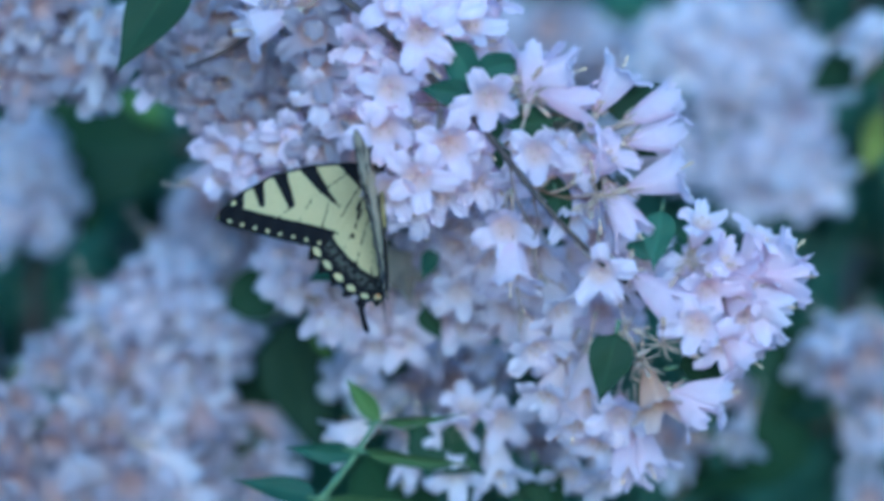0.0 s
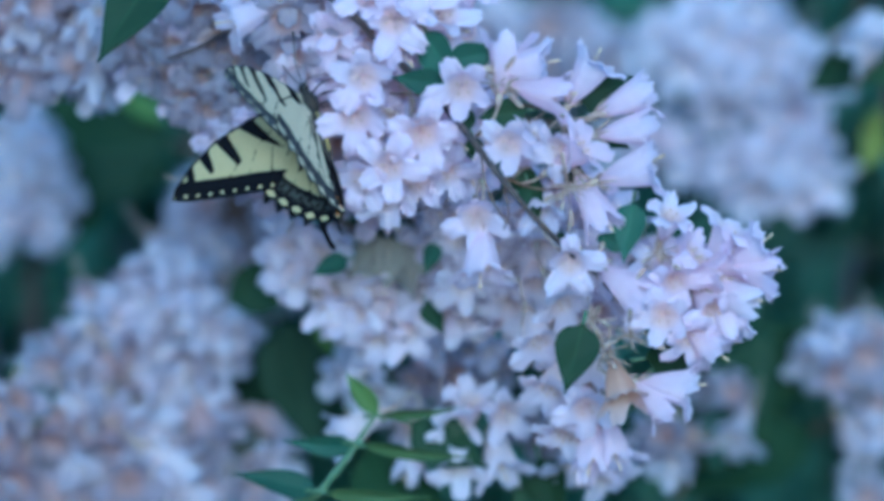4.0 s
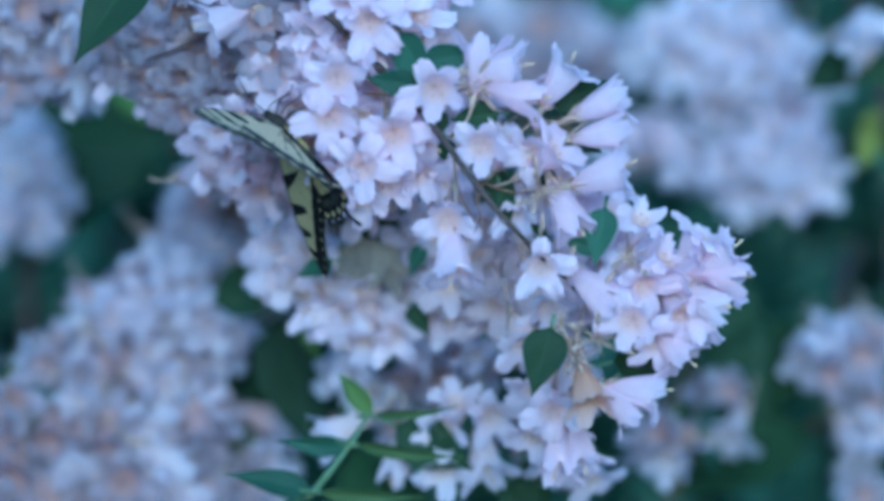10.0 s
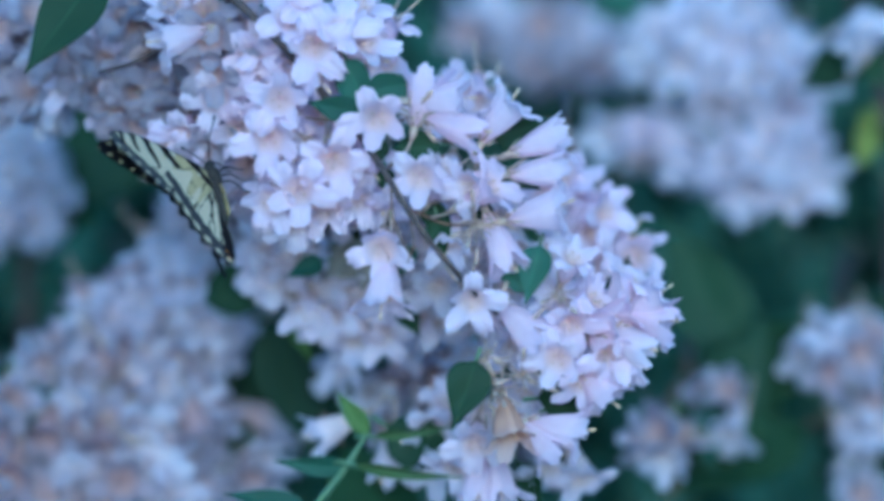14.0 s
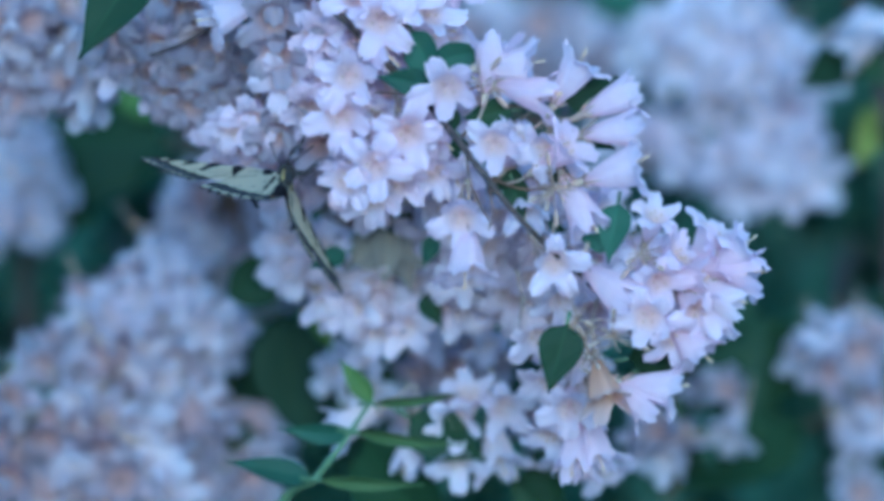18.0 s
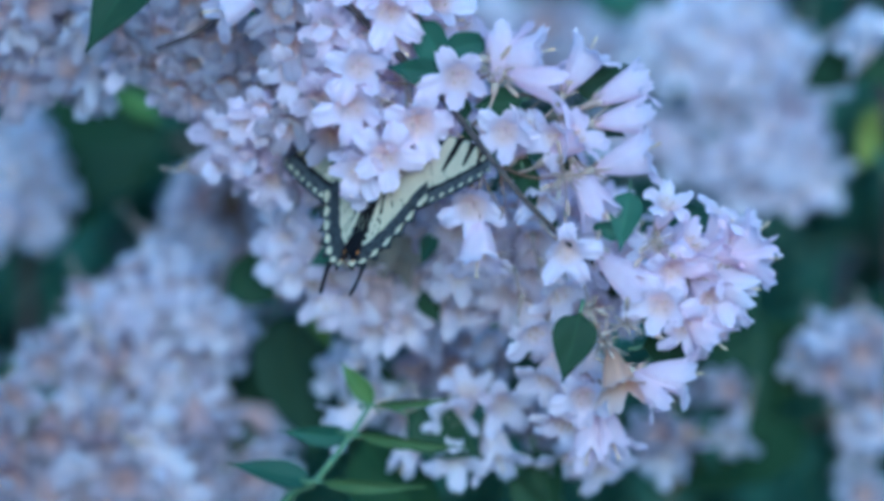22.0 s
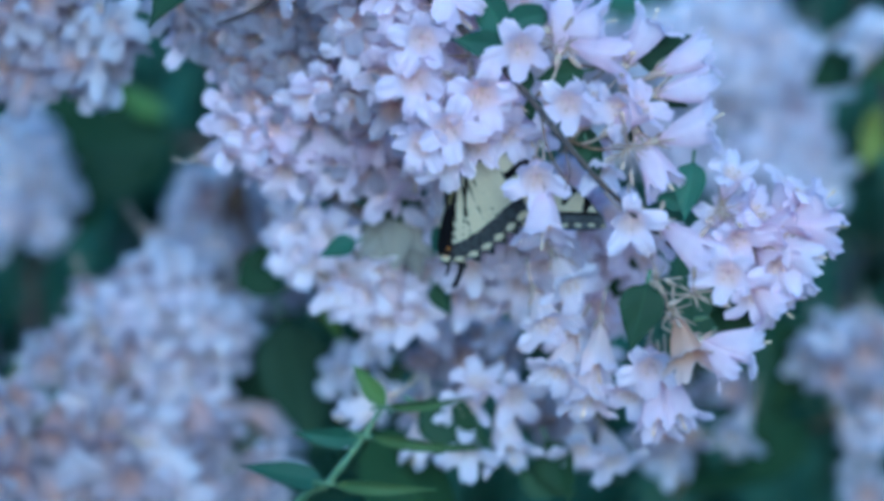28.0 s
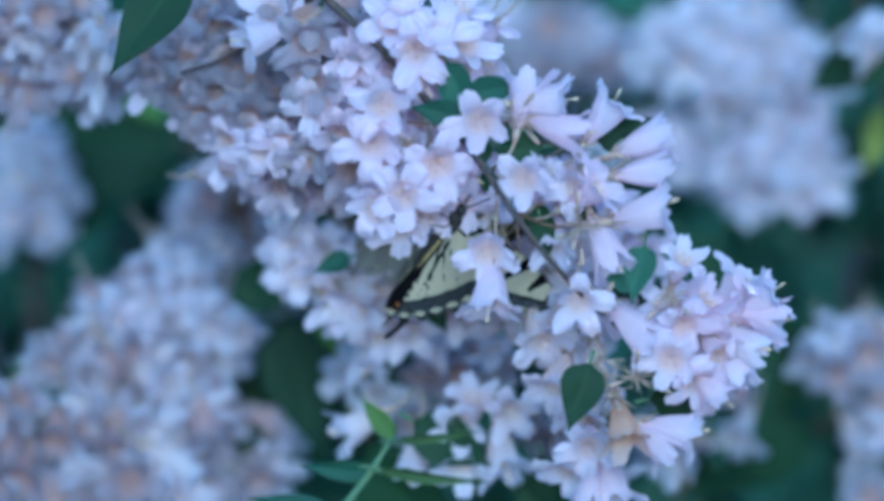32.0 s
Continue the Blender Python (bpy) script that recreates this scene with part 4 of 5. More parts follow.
def wing_mesh(name, lead, trail, rim, ink, side, rows, cols, tail=False, lift=0.0):
    shape = Shape()
    for layer in (0, 1):
        verts, inks, flush, frost = [], [], [], []
        for r in range(rows + 1):
            a, b = lerp_line(lead, r / rows), lerp_line(trail, r / rows)
            for c in range(cols + 1):
                q = a.lerp(b, c / cols)
                far, run = off_line(q, rim)
                ragged = 0.15 * math.sin(q.x * 2.9 + q.y * 1.7) * math.sin(q.y * 2.6 - q.x)
                wet, dusty = (ink(q), None) if layer == 0 else under_ink(q, not tail)
                inks.append(max(0.0, min(1.0, 0.5 + (wet + ragged) * 0.25)))
                flush.append(1.0 if tail and (q - Vector((2.6, -36.6, 0))).length < 2.4 else 0.0)
                frost.append(dusty if dusty is not None else max(0.0, min(1.0, 1.2 - abs(far - 6.0) / 1.8)) if tail else 0.0)
                # wavy rim of the hindwing, slight camber and ribs
                if tail and r > rows * 0.5 and far < 2.5:
                    q = q + Vector((1.1, -1.1, 0)) * math.cos((run + 1.0) * 1.1636) * -(1 - far / 2.5)
                z = 0.9 * math.sin(q.x / 50 * math.pi) + 0.12 * math.sin(q.x * 0.9 + q.y * 0.7) + lift - layer * 0.14
                verts.append(Vector((q.x * side, q.y, z)) * MM)
        flip = (side > 0) == (layer == 0)
        shape.add(verts, grid_faces(rows + 1, cols + 1, False, flip), layer, ink=inks, flush=flush, frost=frost)
    if tail:
        for layer in (0, 1):
            verts = []
            for t in (0, 0.3, 0.65, 0.88, 1.0):
                mid = Vector((8.2 + 0.6 * t - 1.8 * t * t, -39.8 - 10.5 * t, 0))
                w = (1.9, 0.8, 0.75, 0.9, 0.3)[(0, 0.3, 0.65, 0.88, 1.0).index(t)]
                for s in (-1, 0, 1):
                    verts.append(Vector(((mid.x + s * w) * side, mid.y, 0.5 * math.sin(2 * t) + lift - layer * 0.14 + 0.3)) * MM)
            shape.add(verts, grid_faces(5, 3, False, (side > 0) == (layer == 0)), layer, ink=[1.0] * 15, flush=[0.0] * 15, frost=[0.0] * 15)
    return shape.mesh(name, [WING_TOP, WING_UNDER])


def butterfly():
    ob = new("butterfly")
    ob.empty_display_size = 0.02
    tagged(ob, "yellow and black striped swallowtail butterfly feeding on the flowers", "butterfly")
    body = Shape()
    tube(body, [(0, y * MM, 0) for y in (-22, -20, -15, -10, -6, -4)], [r * MM for r in (0.5, 1.5, 2.1, 2.3, 2.0, 1.4)], 0, 12)
    part("abdomen", body.mesh("abdomen", [FUR]), ob, None, "slender black abdomen")
    side = Shape()
    for s in (-1, 1):
        tube(side, [(s * 1.75 * MM, y * MM, -0.5 * MM) for y in (-19, -14, -9, -5)], [0.4 * MM, 0.7 * MM, 0.75 * MM, 0.5 * MM], 0, 7)
    part("side_stripe", side.mesh("side_stripe", [FUR_YELLOW]), ob, None, "yellow stripes along the abdomen")
    thorax = Shape()
    tube(thorax, [(0, y * MM, 0.2 * MM) for y in (-4.6, -3.5, -1.5, 1, 3, 4.2)], [r * MM for r in (1.2, 2.4, 2.9, 2.8, 2.0, 1.0)], 0, 12)
    part("thorax", thorax.mesh("thorax", [FUR]), ob, None, "furry black thorax")
    head = Shape()
    tube(head, [(0, y * MM, 0) for y in (3.8, 4.6, 5.6, 6.6, 7.0)], [r * MM for r in (0.9, 1.5, 1.6, 1.1, 0.4)], 0, 10)
    head_ob = part("head", head.mesh("head", [FUR]), ob)
    for s in (-1, 1):
        eye = Shape()
        tube(eye, [(s * x * MM, 5.3 * MM, 0.2 * MM) for x in (0.7, 1.2, 1.7, 2.0)], [1.0 * MM, 1.15 * MM, 0.85 * MM, 0.25 * MM], 0, 10)
        part("eye", eye.mesh("eye", [CHITIN]), head_ob)
        feeler = Shape()
        line = bent([(s * 0.6 * MM, 6.6 * MM, 0.4 * MM), (s * 3.4 * MM, 13 * MM, 1.5 * MM), (s * 6.5 * MM, 19 * MM, 1 * MM), (s * 7.4 * MM, 21 * MM, 1 * MM)], 4)
        tube(feeler, line, [0.2 * MM] * (len(line) - 4) + [0.3 * MM, 0.5 * MM, 0.5 * MM, 0.2 * MM], 0, 6)
        part("antenna", feeler.mesh("antenna", [CHITIN]), head_ob)
        for k in range(3):
            leg = Shape()
            y = 2.5 - 2.4 * k
            line = bent([(s * 1.2 * MM, y * MM, -1.6 * MM), (s * 3.6 * MM, (y + 1.5 - k) * MM, -4.0 * MM), (s * 3.8 * MM, (y + 3 - 2.4 * k) * MM, -8.5 * MM), (s * 4.6 * MM, (y + 4 - 3 * k) * MM, -10.5 * MM)], 3)
            tube(leg, line, [0.32 * MM, 0.3 * MM, 0.3 * MM, 0.26 * MM, 0.24 * MM, 0.22 * MM, 0.2 * MM, 0.18 * MM, 0.16 * MM, 0.14 * MM], 0, 5)
            part("leg", leg.mesh("leg", [CHITIN]), ob)
    tongue = Shape()
    line = bent([(0, 6.8 * MM, -0.4 * MM), (0, 9 * MM, -3 * MM), (0, 9.5 * MM, -7 * MM), (0, 9 * MM, -10 * MM)], 4)
    tube(tongue, line, [0.2 * MM] * len(line), 0, 5)
    part("proboscis", tongue.mesh("proboscis", [CHITIN]), head_ob)
    wings = []
    for s in (-1, 1):
        fore = part("forewing", wing_mesh("forewing", COSTA, INNER, OUTER, fore_ink, s, 64, 30, False, 0.35), ob)
        hind = part("hindwing", wing_mesh("hindwing", LEAD, TRAIL, HIND_RIM, hind_ink, s, 56, 30, True, -0.1), ob)
        wings.append((fore, hind))
    return ob, wings


BUTTERFLY, WINGS = butterfly()


# ---- what moves ----
def swing(thing, rows):
    """Sway of a branch: seconds, millimetres to the right and up, degrees of turn clockwise."""
    home = thing.matrix_basis.copy()
    walk(thing, [(t, Matrix.Translation(home.translation + Vector((x, 0, z)) * MM) @ pose(0, 0, 0, 0, r, 0)) for t, x, z, r in rows])


def shift(thing, rows):
    walk(thing, [(t, Matrix.Translation(Vector((x, 0, z)) * MM)) for t, x, z in rows])


MAIN_SWAY = [
    (0, 0, -0, 0.04), (0.5, -9.38, -1.72, 1.21), (1, 1.06, -1.23, 0.63), (1.5, -4.89, 1.62, 0.41), (2, -6.89, -1.98, 1.19), (2.5, 1.42, 2.23, 0.4),
    (3, -6.24, -1.25, 1.41), (3.5, -9.01, 0.94, 0.82), (5.5, -2.67, 4.43, 0.81), (6, -7.14, 1.57, 1.91), (6.5, -5.36, 4.34, 0.97), (7, -8.37, 1.44, 1.42),
    (7.5, -7.76, 1.93, 1.68), (8, -10.78, 1.5, 1.82), (8.5, -13.09, -0.43, 2.32), (9, -13.16, -0.1, 2.42), (9.5, -16.53, 0.43, 2.2), (10, -14.89, 2.25, 1.78),
    (10.5, -15.25, 0.95, 2.41), (11, -19.41, -1.15, 2.82), (11.5, -15.55, -2.45, 2.98), (12, -20.59, -4.36, 3.83),]
MAIN_SWAY += [
    (12.5, -37.94, -5.57, 6.16), (13, -41.22, -13.41, 7.74), (13.5, -45.12, -14.25, 7.75), (14, -32.77, -5.61, 5.03), (14.5, -25.58, -8.66, 4.05), (16.5, -3.86, 4.25, 0.18),
    (17, -5.19, 3.93, 0.33), (17.5, -6.89, 4.37, 0.37), (18, -10.4, 2.06, 1.11), (18.5, -4.99, 7.44, -0.37), (19, -5.65, 6.35, 0.04), (19.5, -5.45, 5.61, 0.18),
    (20, -5.4, 6.21, 0.23), (20.5, -7.27, 4.42, 0.89), (21, -4.79, 5.03, 0.31), (21.5, -6.49, 4.33, 0.66), (22, -7.88, 5.39, 0.54), (22.5, -5.34, 4.77, 0.46),
    (23, -7.12, 3.95, 0.78), (23.5, -6.36, 3.25, 0.88), (24, -2.97, 3.33, 0.66), (24.5, -10.33, -0.63, 2.19),]
MAIN_SWAY += [
    (25, -3.99, 1.66, 0.82), (25.5, -6.25, -1.52, 2.01), (27.5, 6.84, 5.59, 2.02), (28, 9.71, 13.58, 0), (28.5, 8.7, 10.9, 1.56), (29, 9.58, 13.12, 1.13),
    (29.5, 5, 12.51, 1.9), (30, 11.13, 9.39, 0.9), (30.5, 9.88, 4.73, 1.3), (31, 8.34, 2.38, 1.96), (31.5, 4.85, -0.8, 2.18), (32, -4.46, -6.27, 3.93),]
LEFT_SWAY = [
    (0, 0.06, -0.02), (0.5, 2.66, -1.25), (1, -0.2, -0.47), (1.5, 2.09, -0.54), (2, 1.66, -1.31), (2.5, 0.8, -1.69), (3, 1.78, -1.77), (3.5, 2.58, -1.63),
    (5.5, 1.9, -1.96), (6, 1.9, -2.76), (6.5, 2.32, -2.6), (7, 2.63, -2.19), (7.5, 2.76, -2.18), (8, 3.01, -2.69), (8.5, 3.17, -2.56), (9, 3.13, -2.79),
    (9.5, 3.47, -2.88), (10, 3.31, -3.07), (10.5, 2.83, -2.94), (11, 3.48, -2.8), (11.5, 2.44, -2.31), (12, 3.79, -2.99), (12.5, 5.88, -4.41), (13, 4.57, -3.43),
    (13.5, 5.9, -3.74), (14, 5.42, -3.51), (14.5, 3.54, -2.06), (16.5, 0.34, -0.95), (17, 0.48, -1.08), (17.5, 1.04, -1.34),]
LEFT_SWAY += [
    (18, 1.2, -1.35), (18.5, 0.82, -1.41), (19, 1.05, -1.51), (19.5, 0.72, -1.36), (20, 0.58, -1.42), (20.5, -0.05, -1.25), (21, 0.05, -1.22), (21.5, 0.2, -1.11),
    (22, 0.31, -1.25), (22.5, -0.19, -1.03), (23, -0.21, -1.01), (23.5, -0.38, -0.93), (24, -0.94, -0.53), (24.5, -0.77, -0.94), (25, -1.3, -0.32), (25.5, -1.36, -0.38),
    (27.5, 0.38, -1.33), (28, 0.33, -1.34), (28.5, 0.37, -1.33), (29, 0.36, -1.33), (29.5, 0.38, -1.33), (30, 0.36, -1.33), (30.5, 0.36, -1.33), (31, 0.38, -1.33),
    (31.5, 0.39, -1.33), (32, 0.43, -1.31),]
TIP_SWAY = [
    (0, -0.02, 0.01), (0.5, -0.67, 0.07), (1, -0.02, -0.18), (1.5, -0.54, 0.24), (2, -0.51, 0.08), (2.5, -0.33, -0.17), (3, -0.56, -0.04), (3.5, -0.7, 0.11),
    (5.5, -0.89, 0.37), (6, -1.08, 0.27), (6.5, -1.06, 0.3), (7, -1.01, 0.37), (7.5, -1.09, 0.36), (8, -1.27, 0.39), (8.5, -1.12, 0.36), (9, -1.15, 0.31),
    (9.5, -1.31, 0.39), (10, -1.2, 0.35), (10.5, -1.18, 0.24), (11, -1.33, 0.37), (11.5, -1.04, 0.29), (12, -1.43, 0.45), (12.5, -2.11, 0.57), (13, -1.18, 0.25),
    (13.5, -1.56, 0.49), (14, -1.97, 0.68), (14.5, -1.08, 0.47), (16.5, -0.61, 0.15), (17, -0.65, 0.15), (17.5, -0.82, 0.22),]
TIP_SWAY += [
    (18, -0.9, 0.24), (18.5, -0.75, 0.12), (19, -0.83, 0.17), (19.5, -0.75, 0.08), (20, -0.76, 0.11), (20.5, -0.53, 0.07), (21, -0.59, 0.04), (21.5, -0.54, 0.03),
    (22, -0.66, 0.07), (22.5, -0.48, 0.04), (23, -0.46, 0.03), (23.5, -0.44, 0.06), (24, -0.31, 0.01), (24.5, -0.29, -0.02), (25, -0.14, -0.02), (25.5, -0.15, 0.02),
    (27.5, 0.04, 0.32), (28, -0.12, 0.29), (28.5, 0.13, 0.18), (29, 0.07, 0.21), (29.5, 0.03, 0.22), (30, -0.07, 0.31), (30.5, -0.03, 0.3), (31, 0.14, 0.21),
    (31.5, 0.11, 0.14), (32, -0.18, 0.38),]
MIDDLE_SWAY = [
    (0, 0.07, 0.09, 0), (0.5, 1.46, 0.87, 0), (1, 2.62, 2.18, 0), (1.5, 2.94, 3.77, 0), (2, 2.47, 2.4, 0), (2.5, 3.88, 2.92, 0),
    (3, 2.07, 1.83, 0), (3.5, 1.27, 1.78, 0), (5.5, 1.27, 2.13, 0), (6, 0.99, 1.83, 0), (6.5, 1.4, 2.6, 0), (7, 1.25, 2.02, 0),
    (7.5, 1.12, 1.99, 0), (8, 0.18, 1.43, 0), (8.5, -0.97, 0.56, 0), (9, -1.03, 0.5, 0), (9.5, -1.64, 0.73, 0), (10, -1.99, 0.7, 0),
    (10.5, -2.72, 0.1, 0), (11, -2.92, 0.04, 0), (11.5, -2.79, -0.34, 0), (12, -3.46, -2.05, 0),]
MIDDLE_SWAY += [
    (12.5, -9.58, -4.9, 0), (13, -12.3, -7.14, 0), (13.5, -12.75, -5.98, 0), (14, -4.4, 0.3, 0), (14.5, -2.32, 0.29, 0), (16.5, 2.84, 3.72, 0),
    (17, 3.02, 3.41, 0), (17.5, 2.91, 3.1, 0), (18, 2.82, 2.78, 0), (18.5, 3.17, 3.59, 0), (19, 3.24, 3.87, 0), (19.5, 2.37, 3.39, 0),
    (20, 2.3, 3.45, 0), (20.5, 1.97, 3.52, 0), (21, 2.43, 3.32, 0), (21.5, 1.84, 3.62, 0), (22, 1.5, 3.91, 0), (22.5, 1.71, 3.42, 0),
    (23, 1.64, 3.45, 0), (23.5, 1.23, 3.45, 0), (24, 2.19, 3.72, 0), (24.5, 1.78, 3.45, 0),]
MIDDLE_SWAY += [
    (25, 1.38, 3.45, 0), (25.5, 1.57, 3.19, 0), (27.5, 3.14, 4.32, 0), (28, 3.81, 6.66, 0), (28.5, 4.21, 7.17, 0), (29, 4.62, 7.67, 0),
    (29.5, 4.75, 8.71, 0), (30, 5.96, 8.94, 0), (30.5, 4.55, 5.87, 0), (31, 4.75, 5.2, 0), (31.5, 5.03, 3.65, 0), (32, 1.49, 2.17, 0),]
SHOOT_SWAY = [
    (0, 0, -0, 0), (1.5, 0.19, 0.94, 0), (3.5, -0.13, 1.51, 0), (6, 0.88, 2.64, 0), (8, 1.05, 2.01, 0), (9, -0.42, 1.55, 0),
    (10.5, -0.65, 1.26, 0), (12, 0, -1, 0), (12.5, -0.96, -3.68, 0), (13, -2.59, -5.02, 0), (13.5, -2.49, -6.73, 0), (14, -0.88, -4.75, 0),
    (14.5, 0.08, -3.42, 0), (16.5, 0.54, 4.9, 0), (17, 0.21, 3.85, 0), (18.5, 0.36, 4.6, 0), (19, 0.33, 4.77, 0), (21, -0.08, 4.52, 0),
    (23, -0.17, 3.47, 0), (25.5, -0.58, 3.15, 0), (27.5, 1.97, 1.19, 0), (28, 2.18, 3.47, 0),]
SHOOT_SWAY += [
    (28.5, 1.38, 5.79, 0), (29, 0.75, 6.26, 0), (29.5, 0.46, 6.39, 0), (30, 2.01, 3.85, 0), (30.5, 2.45, 1.8, 0), (31, 2.22, -0.75, 0),
    (31.5, 3.16, -3.98, 0), (32, 3.93, -5.52, 0),]
UPPER_SWAY = [
    (0, 0, -0, 0), (1.5, 1.28, 1.91, 0), (2.5, 2.13, 1.33, 0), (3.5, 0.4, 0.36, 0), (6, 0.22, 0.85, 0), (8, -0.31, 0.36, 0),
    (9, -1.71, -0.67, 0), (10, -3.1, -1.28, 0), (11, -6.2, -2.85, 0), (11.5, -4.18, -2.41, 0), (12, -6.83, -4.67, 0), (12.5, -17.2, -10.06, 0),
    (13, -27.22, -13.65, 0), (13.5, -30.88, -14.59, 0), (14, -12.08, -8.33, 0), (14.5, -4.95, -5.11, 0), (16.5, 0.76, -1.21, 0), (18, -0.67, -5.84, 0),
    (18.5, 1.1, -1.35, 0), (21, 0.81, -1.44, 0), (24, 0.45, -1.3, 0), (25.5, -0.62, -1.47, 0),]
UPPER_SWAY += [
    (27.5, 0.49, -0.88, 0), (28, 1.08, 0.67, 0), (29, 1.53, 2.04, 0), (29.5, 0.67, 3.09, 0), (30, 1.44, 2.52, 0), (31, 1.84, -1.71, 0),
    (32, 0.27, -3.05, 0),]
FLIGHT = [
    (0, -19.69, 2, 24.29, 90.37, -18.51, -73.73), (0.5, -28.63, 2, 22.06, 87.63, -20.92, -70.63), (1, -17.75, 2, 22.06, 84.71, -23.19, -67.36),
    (1.5, -29.2, 2, 29.47, 85.06, -31.16, -63.71), (2, -36.7, 2, 30.45, 84.8, -39.13, -59.75), (2.5, -29.37, 2, 40.6, 89.03, -31.76, -61.48),
    (3, -37.99, 2, 43.06, 92.74, -24.31, -62.5), (3.5, -40.41, 2, 43.96, 93.92, -29.02, -65.58), (5.5, -32.73, 2, 38.38, 103.12, -46.92, -81.62),
    (6, -36.86, 2, 34.21, 107.12, -50.97, -87.2), (6.5, -36.11, 2, 35.75, 89.77, -55.75, -67.41), (7, -40.13, 2, 31.62, 69.36, -56.42, -44.6),
    (7.5, -33.54, 2, 29.59, 65.72, -64.14, -58.39),]
FLIGHT += [
    (8, -30.57, 2, 26.63, 66.72, -72.06, -76.28), (8.5, -41.73, 2, 29.16, 112.43, -61.9, -102.48), (9, -50.64, 2, 33.95, 137.53, -47.92, -106.92),
    (9.5, -51.51, 2, 34.83, 136.02, -47.32, -107.53), (10, -47.37, 2, 37.02, 134.51, -46.73, -108.16), (10.5, -45.38, 2, 36.78, 127.19, -44.93, -100.15),
    (11, -47.2, 2, 35.74, 120.54, -42.46, -92.8), (11.5, -44.32, 2, 35.81, 116.23, -42.35, -92.96), (12, -50.35, 2, 35.27, 111.93, -42.26, -93.14),
    (12.5, -70.25, 2, 34.37, 119.86, -49.07, -102.17), (13, -76.08, 2, 26.84, 130.7, -54.78, -114.08), (13.5, -79.19, 2, 19.04, 85.51, -56.06, -63.13),
    (14, -66.05, 2, 20.71, 56.79, -39.35, -28.34),]
FLIGHT += [
    (14.5, -58.74, 2, 18.36, 56.48, -48.81, -34.63), (16.5, -39.81, 2, 22.84, 120.03, -79.69, -121.71), (17, -41.01, 2, 23.22, 162.03, -75.78, -169.37),
    (17.5, -41.46, 2, 23.92, 161.42, -62.32, -167.19), (18, -43.72, 2, 21.86, 161.76, -48.85, -165.87), (18.5, -35.86, 2, 25.9, 164.22, -34.65, -164.99),
    (19, -34.07, 2, 23.47, 166.6, -20.5, -163.58), (19.5, -34.58, 2, 26.97, 162.7, -9.74, -175.99), (20, -35.25, 2, 31.81, 156.65, -0.07, 171.1),
    (20.5, -33.03, 8, 25.96, 153.71, 6.56, 167.83), (21, -26.46, 14, 22.51, 150.34, 13.01, 164.14), (21.5, -19.35, 14, 25.88, 132.25, 8.09, 145.41),
    (22, -11.9, 11.2, 30.95, 116.75, -1.96, 129.18),]
FLIGHT += [
    (22.5, -11.82, 9.9, 27.65, 123.43, -5.86, 130.02), (23, -16.02, 8.7, 24.17, 130.11, -9.83, 130.39), (23.5, -13.15, 8.8, 26.18, 124.13, -4.98, 129.1),
    (24, -7.66, 9, 28.98, 118.05, -0.3, 127.32), (24.5, -18.37, 13.5, 22.4, 131.06, -7.09, 137.41), (25, -15.37, 14, 21.99, 143.02, -15.9, 145.94),
    (25.5, -19.87, 10.1, 19.1, 133.15, -17.04, 139.94), (27.5, 5.27, 4.7, 21.4, 94.6, -30.45, 119.65), (28, 5.88, 13.3, 29.79, 84.97, -35.5, 116.11),
    (28.5, 5.73, 10.7, 25.8, 83.79, -32.37, 119.96), (29, 7.47, 8.3, 26.69, 82.89, -29.19, 123.6), (29.5, 6.65, 9.1, 25.13, 91.96, -42.88, 121.07),
    (30, 16.46, 10.3, 21.1, 104.98, -55.94, 113.95),]
FLIGHT += [
    (30.5, 14.99, 12.1, 17, 101.07, -51.81, 112.56), (31, 13.23, 15.2, 15.21, 97.32, -47.74, 110.87), (31.5, 10.78, 13.1, 12.83, 100.09, -47.79, 113.66),
    (32, 2.57, 11.2, 8.2, 102.85, -47.93, 116.45),]
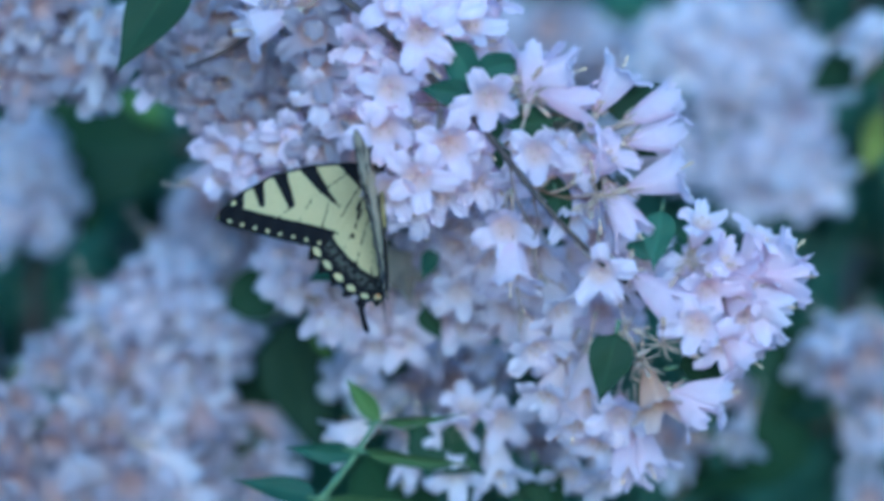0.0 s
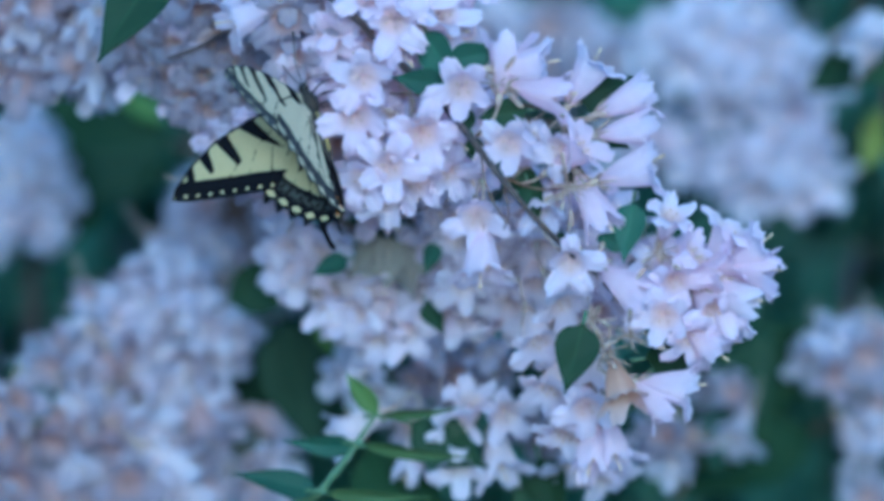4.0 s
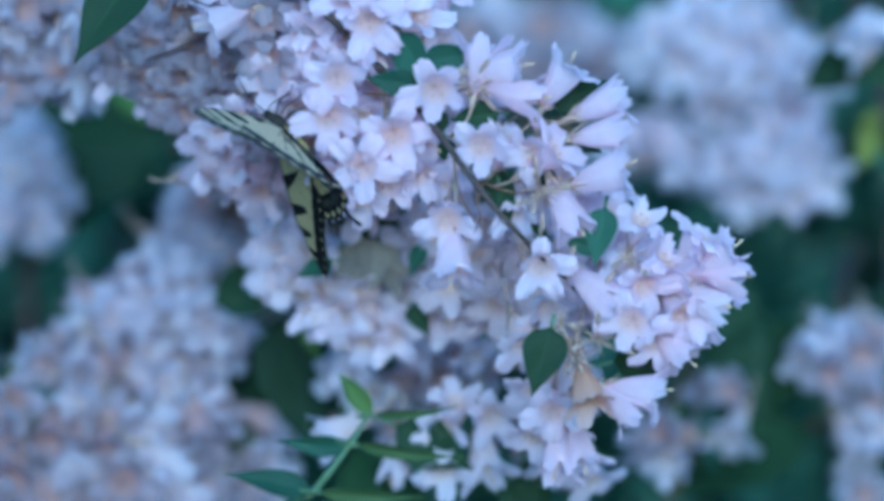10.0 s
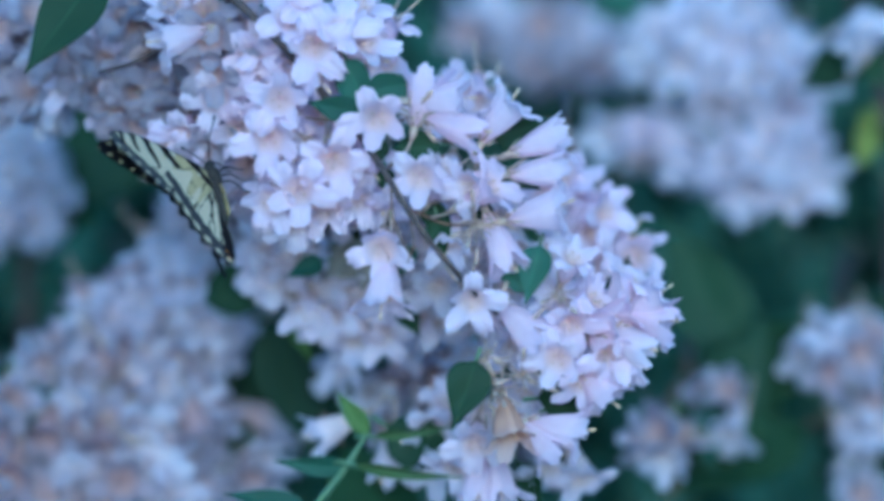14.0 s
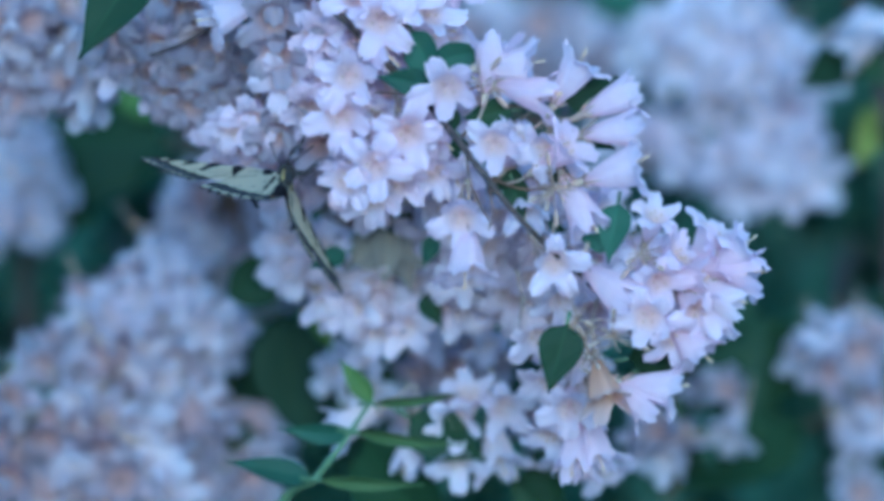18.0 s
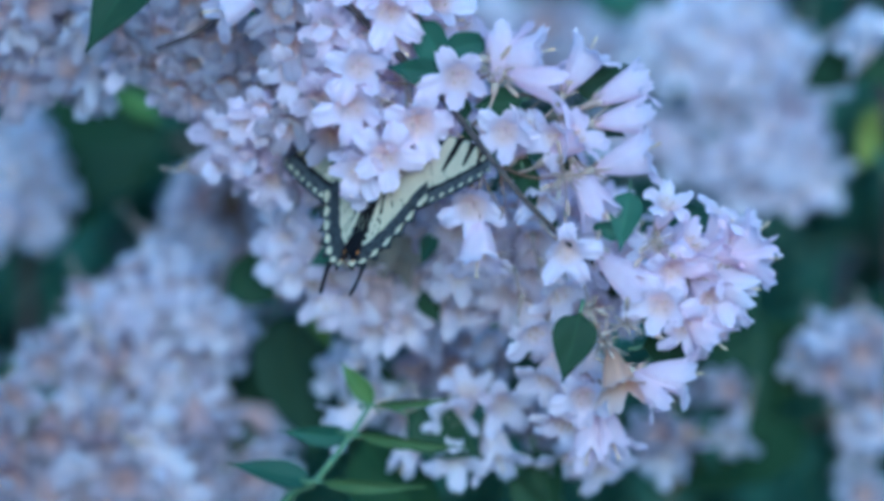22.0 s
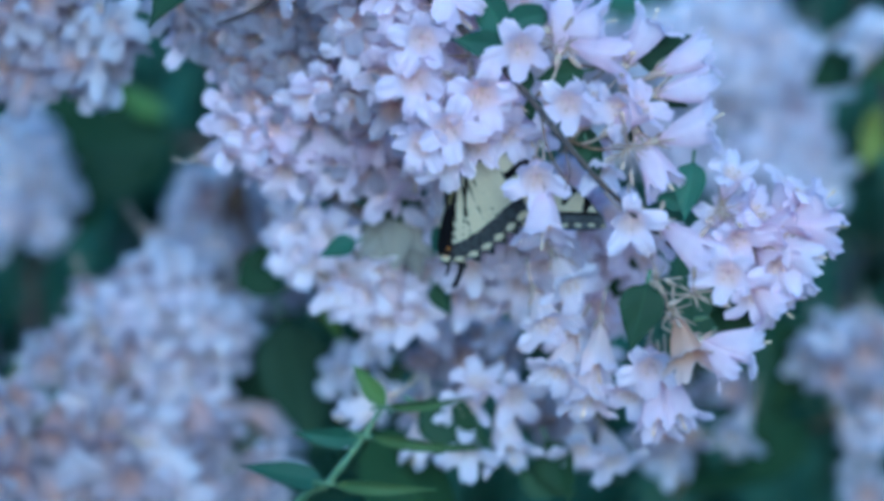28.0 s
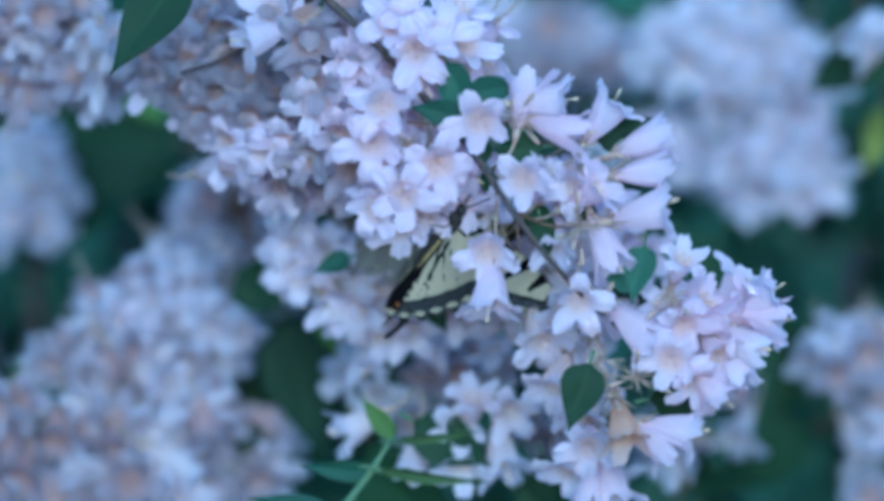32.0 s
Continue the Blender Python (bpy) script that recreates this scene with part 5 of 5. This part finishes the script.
# wings: seconds, degrees of beat, degrees by which the forewing is drawn forwards
LEFT_WINGS = [
    (0, 64.8, -9.3), (1, 55.2, -11), (2, 56.8, -7.7), (3, 37.1, -13.1), (6, 86.5, -4), (7, 86.5, -16.8),
    (8, 71.6, -1.7), (9, 3.6, -21.9), (10, 7.9, -23.7), (11, 14.7, -10.1), (12, 44.6, -18), (13, 12.1, -22.5),
    (14, 86.5, -18.2), (17, -11.4, 30.9), (18, 17.7, 27.5), (19, 27.8, 23.4), (20, 42.3, 20.6), (21, 31.6, 29.8),
    (22, -1.5, -8.7), (23, 5.4, -16.2), (24, 0.9, -9), (25, 65.7, 13.3), (28, 57.8, -16.4), (29, 56.2, -12.1),]
LEFT_WINGS += [
    (30, 52, -12.3), (31, 62.1, -13.8), (32, 67.3, -16),]
RIGHT_WINGS = [
    (0, -22.7, -9.3), (1, -24.4, -11), (2, -58.3, -7.7), (3, -38.8, -13.1), (6, -86.5, -4), (7, -86.5, -16.8),
    (8, -73.9, -1.7), (9, -37.2, -21.9), (10, -39.8, -23.7), (11, -50.6, -10.1), (12, -46.8, -18), (13, -49.9, -22.5),
    (14, -86.5, -18.2), (17, -67.9, 30.9), (18, -49.8, 27.5), (19, -28.6, 23.4), (20, -42.3, 20.6), (21, -28.7, 29.8),
    (22, 1.4, -8.7), (23, -6.3, -16.2), (24, -1, -9), (25, -7.7, 13.3), (28, -58.1, -16.4), (29, -56.4, -12.1),]
RIGHT_WINGS += [
    (30, -52.1, -12.3), (31, -62.3, -13.8), (32, -68.5, -16),]


def motions():
    swing(MAIN, MAIN_SWAY)
    shift(LEFT, LEFT_SWAY)
    shift(TIP, TIP_SWAY)
    swing(MIDDLE, MIDDLE_SWAY)
    swing(SHOOT, SHOOT_SWAY)
    swing(UPPER, UPPER_SWAY)
    walk(BUTTERFLY, [(t, Matrix.Translation(place(x, y, z)) @ pose(0, 0, 0, rx, ry, rz)) for t, x, y, z, rx, ry, rz in FLIGHT])
    for (fore, hind), beats, side in zip(WINGS, (LEFT_WINGS, RIGHT_WINGS), (-1, 1)):
        walk(fore, [(t, pose(0, 0, 0, 0, a, 0) @ pose(0, 0, 0, 0, 0, side * f)) for t, a, f in beats])
        walk(hind, [(t, pose(0, 0, 0, 0, a, 0)) for t, a, f in beats])


motions()
